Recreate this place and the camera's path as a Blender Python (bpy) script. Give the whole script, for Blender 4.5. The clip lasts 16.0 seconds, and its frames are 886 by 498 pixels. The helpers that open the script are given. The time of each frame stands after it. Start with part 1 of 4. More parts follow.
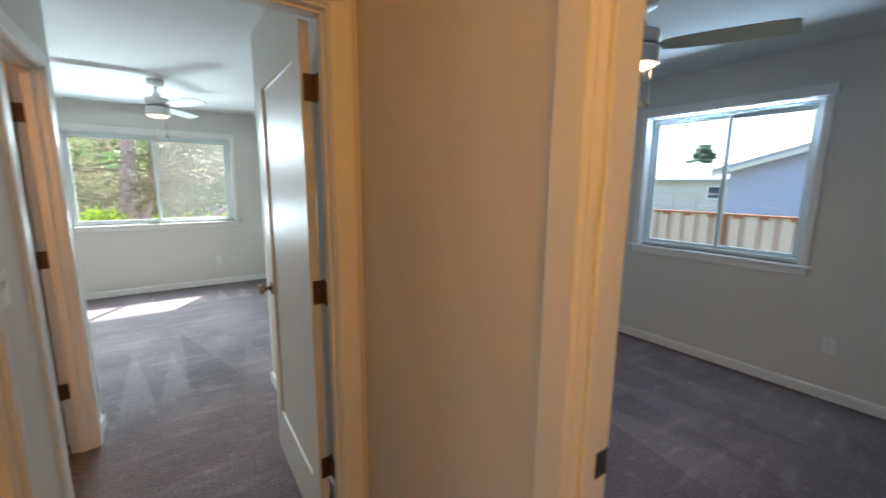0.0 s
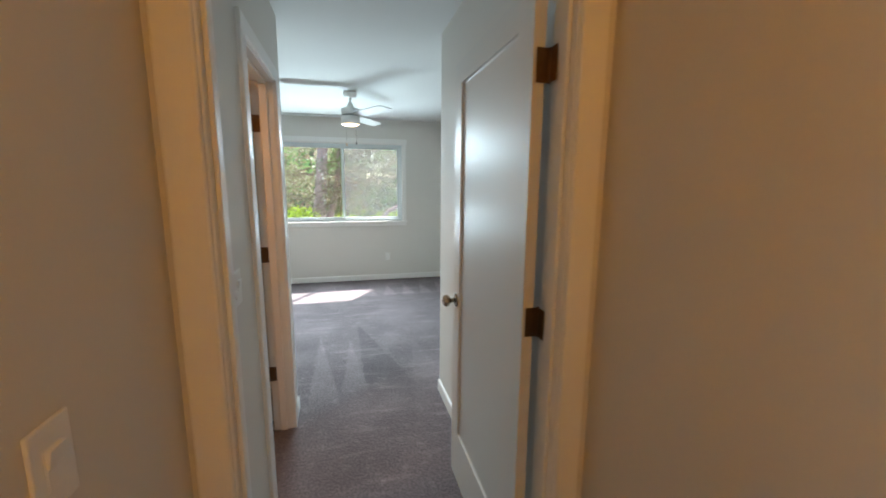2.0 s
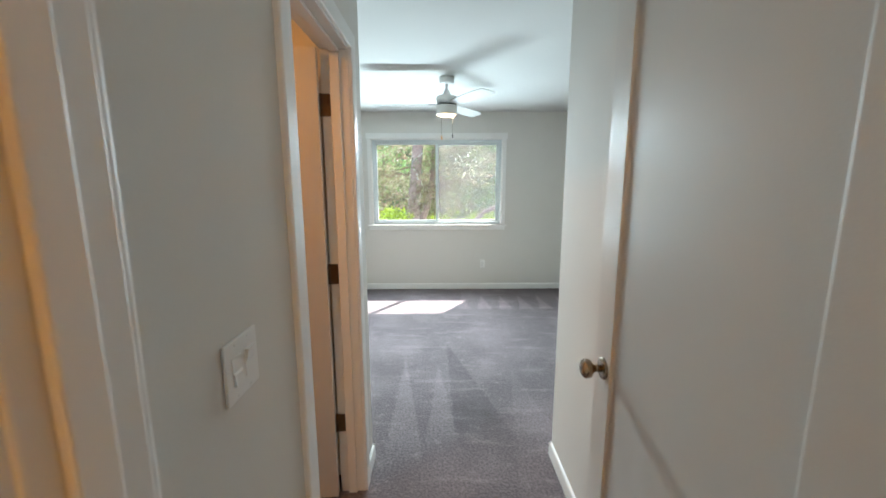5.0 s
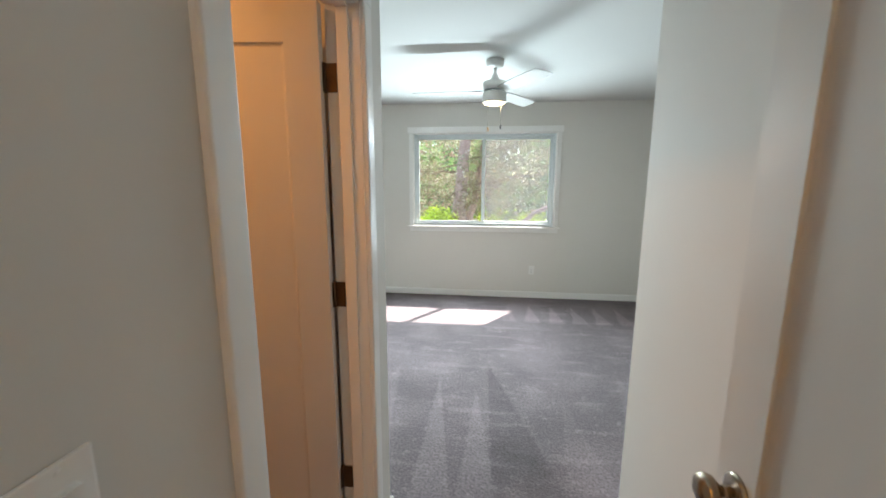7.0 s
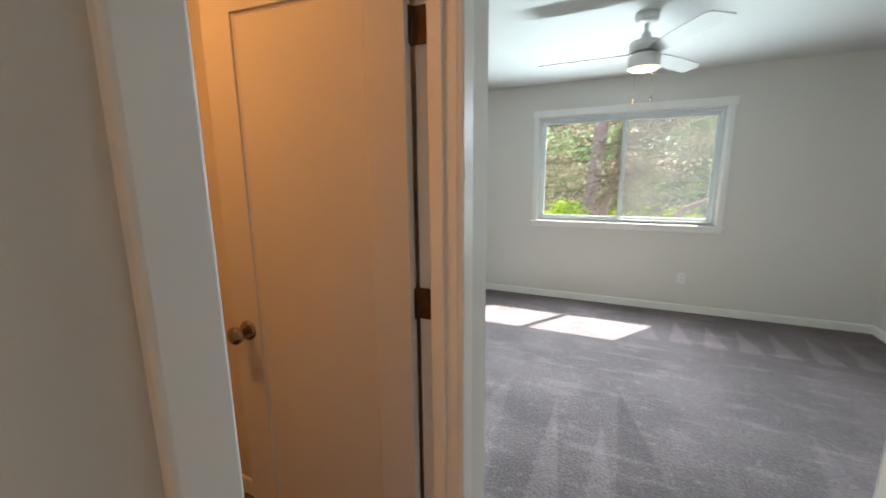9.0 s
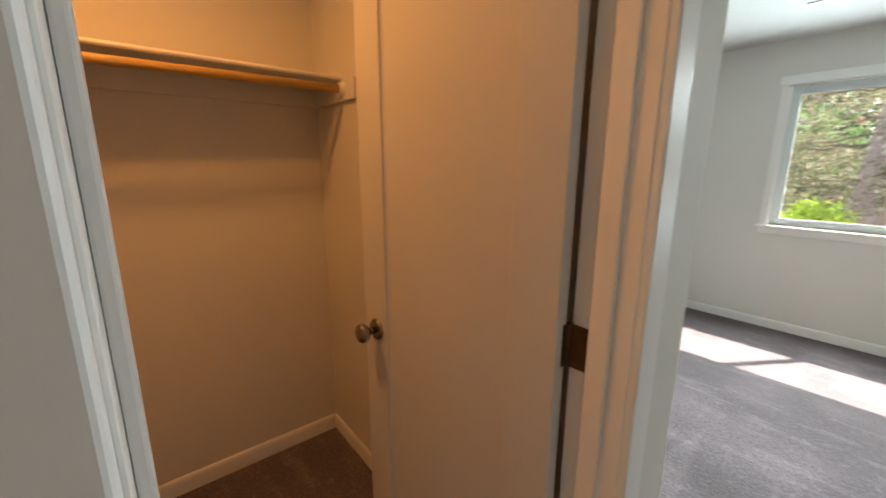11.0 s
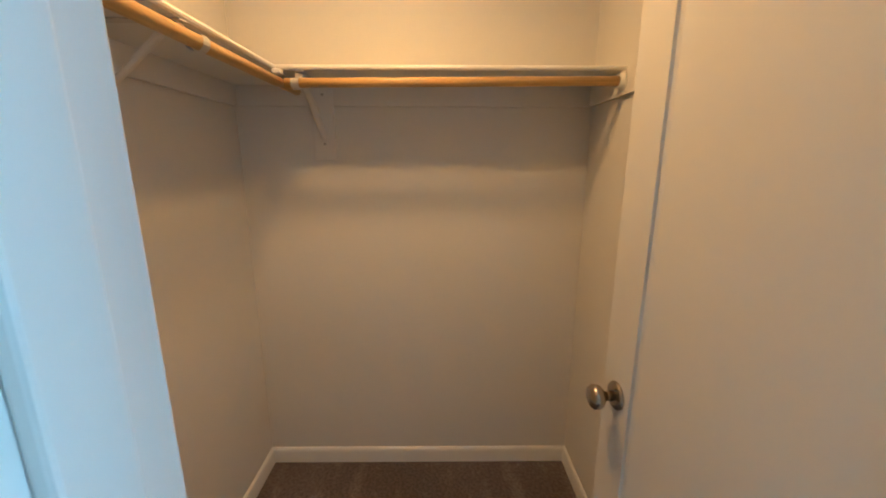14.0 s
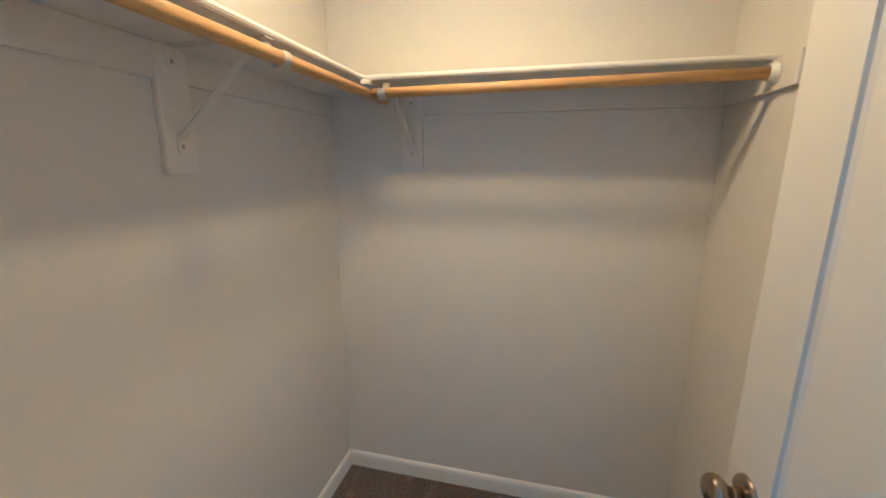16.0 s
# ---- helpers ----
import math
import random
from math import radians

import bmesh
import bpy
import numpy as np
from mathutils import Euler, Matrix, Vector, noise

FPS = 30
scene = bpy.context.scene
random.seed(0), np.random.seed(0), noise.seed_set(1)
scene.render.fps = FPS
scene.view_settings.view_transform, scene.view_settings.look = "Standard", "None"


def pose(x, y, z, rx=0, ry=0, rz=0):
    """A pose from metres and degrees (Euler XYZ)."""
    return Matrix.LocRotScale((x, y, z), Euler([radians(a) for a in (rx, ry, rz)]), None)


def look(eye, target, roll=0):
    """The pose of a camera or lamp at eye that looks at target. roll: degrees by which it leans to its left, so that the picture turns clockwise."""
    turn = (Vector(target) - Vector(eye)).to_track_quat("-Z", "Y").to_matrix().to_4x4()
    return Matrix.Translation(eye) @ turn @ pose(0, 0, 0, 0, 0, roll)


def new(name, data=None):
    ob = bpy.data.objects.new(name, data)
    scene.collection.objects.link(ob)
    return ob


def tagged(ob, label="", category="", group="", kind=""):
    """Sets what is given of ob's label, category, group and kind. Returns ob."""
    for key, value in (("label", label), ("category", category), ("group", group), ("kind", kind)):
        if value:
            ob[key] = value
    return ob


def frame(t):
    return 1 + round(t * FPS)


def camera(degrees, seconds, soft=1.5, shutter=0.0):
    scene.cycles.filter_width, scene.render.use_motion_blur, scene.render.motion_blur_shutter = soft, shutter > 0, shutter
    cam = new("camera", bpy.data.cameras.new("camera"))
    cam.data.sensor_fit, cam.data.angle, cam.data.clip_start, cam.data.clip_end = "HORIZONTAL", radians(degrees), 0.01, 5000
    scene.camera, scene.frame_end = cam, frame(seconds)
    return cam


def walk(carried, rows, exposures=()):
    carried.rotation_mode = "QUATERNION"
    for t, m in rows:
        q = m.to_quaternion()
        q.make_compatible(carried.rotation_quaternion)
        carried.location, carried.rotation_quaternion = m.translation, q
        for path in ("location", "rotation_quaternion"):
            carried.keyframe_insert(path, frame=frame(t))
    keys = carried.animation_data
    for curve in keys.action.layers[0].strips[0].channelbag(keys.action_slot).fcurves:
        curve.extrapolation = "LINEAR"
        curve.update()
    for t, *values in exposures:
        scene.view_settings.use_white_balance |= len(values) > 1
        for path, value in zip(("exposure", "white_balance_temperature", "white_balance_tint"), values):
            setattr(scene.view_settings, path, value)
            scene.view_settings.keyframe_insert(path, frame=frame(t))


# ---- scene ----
cam = camera(97.3, 16.0, soft=1.7, shutter=0.6)
PATH = [
    (0, (-0.066, 3.469, 1.492), (1.062, 5.086, 1.161), 0.5),
    (0.5, (-0.101, 3.537, 1.496), (0.85, 5.266, 1.169), 0.5),
    (1, (-0.126, 3.64, 1.497), (0.651, 5.453, 1.169), 0.4),
    (1.5, (-0.141, 3.754, 1.493), (0.473, 5.629, 1.164), 0.4),
    (2, (-0.168, 3.863, 1.493), (0.31, 5.777, 1.166), 0.4),
    (2.5, (-0.189, 3.966, 1.49), (0.176, 5.905, 1.166), 0.3),
    (3, (-0.189, 4.081, 1.483), (0.084, 6.036, 1.159), 0.3),
    (3.5, (-0.175, 4.201, 1.484), (0.016, 6.165, 1.158), 0.4),
    (4, (-0.167, 4.315, 1.49), (-0.042, 6.284, 1.163), 0.4),
    (4.2, (-0.156, 4.352, 1.49), (-0.058, 6.322, 1.162), 0.3),
    (6.3, (-0.14, 4.801, 1.477), (-0.249, 6.771, 1.145), 0.2),
    (6.5, (-0.13, 4.836, 1.477), (-0.266, 6.803, 1.143), 0.4),
    (7, (-0.109, 4.94, 1.48), (-0.338, 6.898, 1.143), 0.2),
    (7.5, (-0.103, 5.049, 1.474), (-0.445, 6.989, 1.129), 0.3),
    (8, (-0.115, 5.148, 1.462), (-0.602, 7.055, 1.106), 0.5),
    (8.2, (-0.108, 5.172, 1.455), (-0.662, 7.06, 1.099), 0.1),
    (10.5, (-0.218, 5.523, 1.435), (-1.571, 6.936, 1.022), 0.3),
    (11, (-0.247, 5.571, 1.435), (-1.759, 6.81, 1.013), 0.2),
    (11.5, (-0.279, 5.604, 1.441), (-1.936, 6.638, 1.012), 0.2),
    (12, (-0.307, 5.626, 1.446), (-2.078, 6.449, 1.013), 0.1),
    (12.5, (-0.329, 5.651, 1.448), (-2.188, 6.25, 1.019), 0.1),
    (13, (-0.361, 5.672, 1.455), (-2.273, 6.06, 1.016), 0.1),
    (13.5, (-0.397, 5.695, 1.462), (-2.339, 5.884, 1.022), 0.1),
    (14, (-0.431, 5.709, 1.475), (-2.382, 5.728, 1.034), 0.1),
    (14.5, (-0.468, 5.725, 1.483), (-2.415, 5.588, 1.047), 0.0),
    (15, (-0.503, 5.735, 1.493), (-2.437, 5.47, 1.058), -0.0),
    (15.5, (-0.531, 5.746, 1.497), (-2.447, 5.367, 1.068), -0.0),
    (16, (-0.557, 5.742, 1.505), (-2.455, 5.281, 1.074), 0.1),
]
# exposure stops, white balance kelvin and tint along the way
EXPOSURES = [(0.0, 2.45, 6500, 9), (2.0, 2.32, 6500, 9), (4.0, 2.55, 6450, 8), (6.5, 2.50, 6850, 11), (8.0, 2.29, 6850, 12), (11.0, 2.26, 7250, 13),
             (12.5, 2.58, 6900, 6), (13.5, 2.84, 4950, -7), (14.5, 3.02, 4250, -13), (16.0, 3.25, 3450, -14)]
walk(cam, [(t, look(eye, target, roll)) for t, eye, target, roll in PATH], EXPOSURES)

# ---- world, sun, window and lamp light ----
SUN_RAY = Vector((-0.385, -0.6, -1.0)).normalized()
world = bpy.data.worlds.new("sky")
scene.world = world
world.use_nodes = True
wn = world.node_tree
sky = wn.nodes.new("ShaderNodeTexSky")
sky.sky_type, sky.sun_disc = "NISHITA", False
sky.sun_elevation = math.asin(-SUN_RAY.z)
sky.sun_rotation = math.atan2(-SUN_RAY.x, -SUN_RAY.y)
wn.links.new(sky.outputs[0], wn.nodes["Background"].inputs[0])
wn.nodes["Background"].inputs[1].default_value = 0.15


def lamp(name, kind, m, energy, color, **settings):
    data = bpy.data.lights.new(name, kind)
    data.energy, data.color = energy, color
    if kind == "SUN":
        data.angle = radians(settings["angle"])
    elif kind == "AREA":
        data.spread = radians(settings.get("spread", 180))
        data.shape, data.size, data.size_y = "RECTANGLE", settings["width"], settings["height"]
    else:
        data.shadow_soft_size = settings["radius"]
    ob = new(name, data)
    ob.matrix_world = m
    return ob


lamp("sun", "SUN", look((0, 0, 20), Vector((0, 0, 20)) + SUN_RAY), 5.0, (1.0, 0.985, 0.96), angle=0.55)
DAY, DAY_EAST = (0.69, 0.89, 1.0), (0.48, 0.71, 1.0)
# daylight of the bedroom window: slim lamps along its head and sill, weaker on the half behind the insect screen
for wx, power in ((-0.64, 1.0), (0.26, 0.38)):
    lamp("window_light_1", "AREA", look((wx, 9.936, 2.080), (wx, 8.936, 1.24)), 11.5 * power, DAY, width=0.86, height=0.008, spread=98)
    lamp("window_light_1", "AREA", look((wx, 9.936, 0.930), (wx, 8.936, 1.68)), 5.2 * power, DAY, width=0.86, height=0.008, spread=102)
lamp("window_light_2", "AREA", look((3.673, 4.865, 2.07), (2.673, 4.865, 1.772)), 5, DAY_EAST, width=1.0, height=0.02)
WARM, WARM_CLOSET = (1.0, 0.42, 0.04), (1.0, 0.41, 0.10)
lamp("hall_lamp_glow", "POINT", pose(0.0, 2.9, 2.28), 3.6, WARM, radius=0.09)
lamp("closet_lamp_glow", "AREA", pose(-1.35, 5.52, 2.345), 2.0, WARM_CLOSET, width=0.15, height=0.15)
for fx, fy in ((-0.085, 8.27), (2.02, 4.68)):
    lamp("fan_lamp_glow", "AREA", pose(fx, fy, 2.085), 0.8, (1.0, 0.78, 0.52), width=0.14, height=0.14)


# ---- materials ----
def material(name, color, rough=0.6, metal=0.0, grain=0.0, grain_scale=200.0, vary=0.0, vary_scale=2.0, bump=0.0, bump_scale=300.0, random_tint=0.0, spec=0.5):
    mat = bpy.data.materials.new(name)
    mat.use_nodes = True
    nt = mat.node_tree
    b = nt.nodes["Principled BSDF"]
    b.inputs["Roughness"].default_value, b.inputs["Metallic"].default_value = rough, metal
    b.inputs["Specular IOR Level"].default_value = spec
    co = nt.nodes.new("ShaderNodeTexCoord")
    base = nt.nodes.new("ShaderNodeRGB")
    base.outputs[0].default_value = (*color, 1)
    out = base.outputs[0]

    def scaled(src, fac_socket, low, high):
        ramp = nt.nodes.new("ShaderNodeMapRange")
        ramp.inputs[3].default_value, ramp.inputs[4].default_value = low, high
        nt.links.new(fac_socket, ramp.inputs[0])
        mul = nt.nodes.new("ShaderNodeVectorMath")
        mul.operation = "SCALE"
        nt.links.new(src, mul.inputs[0])
        nt.links.new(ramp.outputs[0], mul.inputs["Scale"])
        return mul.outputs[0]

    for amount, scale, detail in ((grain, grain_scale, 3), (vary, vary_scale, 4)):
        if amount:
            n = nt.nodes.new("ShaderNodeTexNoise")
            n.inputs["Scale"].default_value, n.inputs["Detail"].default_value = scale, detail
            nt.links.new(co.outputs["Object"], n.inputs["Vector"])
            out = scaled(out, n.outputs[0], 1 - amount, 1 + amount)
    if random_tint:
        g = nt.nodes.new("ShaderNodeNewGeometry")
        out = scaled(out, g.outputs["Random Per Island"], 1 - random_tint, 1 + random_tint)
    nt.links.new(out, b.inputs["Base Color"])
    if bump:
        n = nt.nodes.new("ShaderNodeTexNoise")
        n.inputs["Scale"].default_value, n.inputs["Detail"].default_value = bump_scale, 3
        nt.links.new(co.outputs["Object"], n.inputs["Vector"])
        bn = nt.nodes.new("ShaderNodeBump")
        bn.inputs["Strength"].default_value, bn.inputs["Distance"].default_value = bump, 0.002
        nt.links.new(n.outputs[0], bn.inputs["Height"])
        nt.links.new(bn.outputs[0], b.inputs["Normal"])
    return mat


WALL = material("wall_paint", (0.70, 0.675, 0.63), 0.75, vary=0.03, vary_scale=1.3, bump=0.07, bump_scale=140, spec=0.3)
CEIL = material("ceiling_paint", (0.66, 0.665, 0.65), 0.85, vary=0.02, bump=0.12, bump_scale=90, spec=0.2)
TRIM = material("trim_paint", (0.82, 0.81, 0.785), 0.45, vary=0.02, vary_scale=5, bump=0.05, bump_scale=60, spec=0.25)
DOOR = material("door_paint", (0.66, 0.64, 0.605), 0.42, vary=0.02, vary_scale=3, bump=0.10, bump_scale=220, spec=0.18)
PLASTIC = material("white_plastic", (0.80, 0.79, 0.76), 0.3)
VINYL = material("white_vinyl", (0.66, 0.72, 0.73), 0.3, vary=0.02)
BRONZE = material("aged_bronze", (0.13, 0.075, 0.042), 0.38, 0.9, vary=0.2, vary_scale=30)
NICKEL = material("satin_nickel", (0.38, 0.32, 0.25), 0.24, 1.0, vary=0.06, vary_scale=40)
STEEL = material("steel_screw", (0.45, 0.43, 0.40), 0.35, 1.0)
FANWHITE = material("fan_white_enamel", (0.72, 0.72, 0.70), 0.35, vary=0.02)
BLADE = material("fan_blade_grey", (0.40, 0.39, 0.37), 0.5, vary=0.06, vary_scale=8, grain=0.04, grain_scale=60)
CHROME = material("brushed_metal", (0.40, 0.42, 0.42), 0.25, 1.0)
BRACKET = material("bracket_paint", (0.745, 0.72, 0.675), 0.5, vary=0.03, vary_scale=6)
# brace and arm paint, darkened to hold the shade under the shelf
BRACE_SHADED = material("brace_paint_shaded", (0.63, 0.605, 0.565), 0.55, vary=0.03, vary_scale=6)
HOOK = material("white_rod_hook", (0.78, 0.77, 0.75), 0.4)
SHELF = material("shelf_white_paint", (0.74, 0.725, 0.69), 0.45, vary=0.03, vary_scale=4, bump=0.05, bump_scale=80)
DARK = material("dark_slot", (0.03, 0.03, 0.03), 0.6)
ORANGE_TAG = material("amber_fob", (0.75, 0.42, 0.14), 0.4)
BLACK_TAG = material("dark_fob", (0.05, 0.05, 0.05), 0.4)


def emitter(name, color, strength):
    mat = bpy.data.materials.new(name)
    mat.use_nodes = True
    b = mat.node_tree.nodes["Principled BSDF"]
    b.inputs["Base Color"].default_value = (0.8, 0.78, 0.72, 1)
    b.inputs["Emission Color"].default_value = (*color, 1)
    b.inputs["Emission Strength"].default_value = strength
    return mat


GLOW = emitter("fan_diffuser_glow", (1.0, 0.74, 0.40), 1.0)
GLOW_WARM = emitter("dome_glow", (1.0, 0.72, 0.42), 2.0)


def wood_material():
    mat = material("rod_wood", (0.54, 0.34, 0.105), 0.38, vary=0.12, vary_scale=3, bump=0.05, bump_scale=80)
    nt = mat.node_tree
    b = nt.nodes["Principled BSDF"]
    src = b.inputs["Base Color"].links[0].from_socket
    co = nt.nodes.new("ShaderNodeTexCoord")
    mp = nt.nodes.new("ShaderNodeMapping")
    mp.inputs["Scale"].default_value = (90, 90, 2.5)
    n = nt.nodes.new("ShaderNodeTexNoise")
    n.inputs["Scale"].default_value, n.inputs["Detail"].default_value = 1.0, 3
    nt.links.new(co.outputs["Object"], mp.inputs[0])
    nt.links.new(mp.outputs[0], n.inputs["Vector"])
    r = nt.nodes.new("ShaderNodeMapRange")
    r.inputs[1].default_value, r.inputs[2].default_value, r.inputs[3].default_value, r.inputs[4].default_value = 0.3, 0.7, 0.72, 1.2
    nt.links.new(n.outputs[0], r.inputs[0])
    mul = nt.nodes.new("ShaderNodeVectorMath")
    mul.operation = "SCALE"
    nt.links.new(src, mul.inputs[0])
    nt.links.new(r.outputs[0], mul.inputs["Scale"])
    nt.links.new(mul.outputs[0], b.inputs["Base Color"])
    return mat


WOOD = wood_material()


def glass_material():
    mat = bpy.data.materials.new("window_glass")
    mat.use_nodes = True
    nt = mat.node_tree
    nt.nodes.clear()
    o = nt.nodes.new("ShaderNodeOutputMaterial")
    mix = nt.nodes.new("ShaderNodeMixShader")
    fr = nt.nodes.new("ShaderNodeFresnel")
    fr.inputs[0].default_value = 1.35
    tr = nt.nodes.new("ShaderNodeBsdfTransparent")
    tr.inputs[0].default_value = (0.95, 0.98, 0.97, 1)
    gl = nt.nodes.new("ShaderNodeBsdfGlossy")
    gl.inputs["Roughness"].default_value = 0.02
    nt.links.new(fr.outputs[0], mix.inputs[0])
    nt.links.new(tr.outputs[0], mix.inputs[1])
    nt.links.new(gl.outputs[0], mix.inputs[2])
    nt.links.new(mix.outputs[0], o.inputs[0])
    return mat


GLASS = glass_material()


def screen_material():
    mat = bpy.data.materials.new("insect_screen_mesh")
    mat.use_nodes = True
    nt = mat.node_tree
    nt.nodes.clear()
    o = nt.nodes.new("ShaderNodeOutputMaterial")
    mix = nt.nodes.new("ShaderNodeMixShader")
    mix.inputs[0].default_value = 0.27
    tr = nt.nodes.new("ShaderNodeBsdfTransparent")
    df = nt.nodes.new("ShaderNodeBsdfTranslucent")
    df.inputs[0].default_value = (0.11, 0.105, 0.12, 1)
    nt.links.new(tr.outputs[0], mix.inputs[1])
    nt.links.new(df.outputs[0], mix.inputs[2])
    nt.links.new(mix.outputs[0], o.inputs[0])
    return mat


SCREEN = screen_material()


def carpet_material():
    """Grey-brown cut pile with mottling and the pale wedges that a vacuum cleaner leaves."""
    mat = bpy.data.materials.new("carpet_pile")
    mat.use_nodes = True
    nt = mat.node_tree
    b = nt.nodes["Principled BSDF"]
    b.inputs["Roughness"].default_value = 0.95
    b.inputs["Specular IOR Level"].default_value = 0.1
    b.inputs["Sheen Weight"].default_value = 0.12
    b.inputs["Sheen Roughness"].default_value = 0.6
    co = nt.nodes.new("ShaderNodeTexCoord")
    P = co.outputs["Object"]

    def node(kind, *links, **vals):
        n = nt.nodes.new(kind)
        for k, v in vals.items():
            n.inputs[k].default_value = v
        for i, l in enumerate(links):
            if l is not None:
                if isinstance(l, (int, float)):
                    n.inputs[i].default_value = l
                else:
                    nt.links.new(l, n.inputs[i])
        return n

    def op(o, *a):
        n = node("ShaderNodeMath", *a)
        n.operation = o
        return n.outputs[0]

    def noise_of(scale, detail=3.0, vec=None):
        n = nt.nodes.new("ShaderNodeTexNoise")
        n.inputs["Scale"].default_value, n.inputs["Detail"].default_value = scale, detail
        nt.links.new(vec or P, n.inputs["Vector"])
        return n.outputs[0]

    def smooth(v, lo, hi, a=0.0, c=1.0):
        n = node("ShaderNodeMapRange", v, lo, hi, a, c)
        n.interpolation_type = "SMOOTHSTEP"
        return n.outputs[0]

    sep = node("ShaderNodeSeparateXYZ", P)
    x, y = sep.outputs[0], sep.outputs[1]
    wob = op("MULTIPLY", op("SUBTRACT", noise_of(2.2), 0.5), 0.07)
    edge = op("MULTIPLY", op("SUBTRACT", noise_of(40.0), 0.5), 0.05)

    def wedges(period, shift, y0, y1, half, wide):
        """Pale triangles, wide at y0 and running out to a point at y1."""
        u = op("ADD", op("ADD", x, shift), wob)
        f = op("ABSOLUTE", op("SUBTRACT", op("FRACT", op("DIVIDE", u, period)), 0.5))
        along = node("ShaderNodeMapRange", y, y0, y1, half, 0.0).outputs[0]
        inside = smooth(op("SUBTRACT", op("ADD", along, edge), f), -0.01, 0.05)
        band = op("MULTIPLY", smooth(y, min(y0, y1) - 0.02, min(y0, y1) + 0.03), smooth(y, max(y0, y1) - 0.03, max(y0, y1) + 0.02, 1.0, 0.0))
        return op("MULTIPLY", op("MULTIPLY", inside, band), wide)

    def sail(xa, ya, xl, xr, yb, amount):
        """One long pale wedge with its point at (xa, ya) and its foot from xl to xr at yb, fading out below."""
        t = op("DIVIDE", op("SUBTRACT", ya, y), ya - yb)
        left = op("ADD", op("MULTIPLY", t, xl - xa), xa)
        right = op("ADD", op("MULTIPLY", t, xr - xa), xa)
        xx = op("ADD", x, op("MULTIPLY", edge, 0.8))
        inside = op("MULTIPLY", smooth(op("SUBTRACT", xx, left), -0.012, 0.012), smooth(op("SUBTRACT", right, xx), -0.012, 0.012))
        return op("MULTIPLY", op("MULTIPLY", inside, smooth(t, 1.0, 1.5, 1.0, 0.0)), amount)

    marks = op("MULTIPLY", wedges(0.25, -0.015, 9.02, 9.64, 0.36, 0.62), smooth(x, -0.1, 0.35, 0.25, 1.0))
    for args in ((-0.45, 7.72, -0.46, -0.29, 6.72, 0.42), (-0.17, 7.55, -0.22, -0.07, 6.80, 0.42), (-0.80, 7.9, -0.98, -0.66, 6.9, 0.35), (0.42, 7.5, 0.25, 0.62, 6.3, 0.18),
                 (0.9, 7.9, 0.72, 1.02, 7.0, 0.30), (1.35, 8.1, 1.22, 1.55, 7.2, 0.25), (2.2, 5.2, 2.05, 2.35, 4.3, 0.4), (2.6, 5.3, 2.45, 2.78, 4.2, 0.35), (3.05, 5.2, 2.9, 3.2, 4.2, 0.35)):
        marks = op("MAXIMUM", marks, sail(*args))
    band = sail(-0.09, 8.0, -0.07, 0.22, 6.9, 0.22)
    mp = node("ShaderNodeMapping", P)
    mp.inputs["Scale"].default_value = (1.1, 5.0, 1.0)
    mp.inputs["Rotation"].default_value = (0, 0, 0.12)
    streak = smooth(noise_of(2.2, 6.0, mp.outputs[0]), 0.52, 0.70)
    patch = smooth(noise_of(1.7, 2.0), 0.35, 0.7)
    fleck = smooth(noise_of(16.0, 5.0), 0.56, 0.72)
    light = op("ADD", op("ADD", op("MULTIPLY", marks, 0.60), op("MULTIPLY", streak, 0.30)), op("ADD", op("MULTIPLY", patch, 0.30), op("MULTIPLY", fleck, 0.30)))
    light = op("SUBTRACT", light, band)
    tuft = noise_of(330.0, 2.0)
    clump = smooth(noise_of(75.0, 3.0), 0.3, 0.72)
    fac = op("MULTIPLY", op("ADD", 0.70, light), op("ADD", 0.45, op("ADD", op("MULTIPLY", tuft, 0.55), op("MULTIPLY", clump, 0.55))))
    base = nt.nodes.new("ShaderNodeRGB")
    base.outputs[0].default_value = (0.160, 0.128, 0.134, 1)
    mul = nt.nodes.new("ShaderNodeVectorMath")
    mul.operation = "SCALE"
    nt.links.new(base.outputs[0], mul.inputs[0])
    nt.links.new(fac, mul.inputs["Scale"])
    nt.links.new(mul.outputs[0], b.inputs["Base Color"])
    bn = nt.nodes.new("ShaderNodeBump")
    bn.inputs["Strength"].default_value, bn.inputs["Distance"].default_value = 0.45, 0.005
    nt.links.new(op("ADD", clump, tuft), bn.inputs["Height"])
    nt.links.new(bn.outputs[0], b.inputs["Normal"])
    return mat


CARPET = carpet_material()
GRASS = material("lawn", (0.10, 0.11, 0.05), 0.9, vary=0.5, vary_scale=0.7, grain=0.3, grain_scale=14)
CONCRETE = material("pale_concrete", (0.27, 0.27, 0.28), 0.8, vary=0.1, vary_scale=0.5)
BARK = material("reddish_bark", (0.36, 0.25, 0.24), 0.9, vary=0.35, vary_scale=6, grain=0.35, grain_scale=35, bump=1.0, bump_scale=22)
SCAR = material("pale_branch_scar", (0.55, 0.48, 0.43), 0.8, vary=0.2, vary_scale=20)
TWIG = material("twig_bark", (0.18, 0.12, 0.09), 0.9, vary=0.2, vary_scale=4)
FENCE = material("weathered_fence", (0.44, 0.35, 0.31), 0.8, vary=0.15, vary_scale=1.5, grain=0.1, grain_scale=20)
# back boards pinkish tan, with the shade of their recess put into the colour
FENCE_BACK_SHADED = material("weathered_fence_back_board_shaded", (0.33, 0.23, 0.20), 0.8, vary=0.15, vary_scale=1.5)
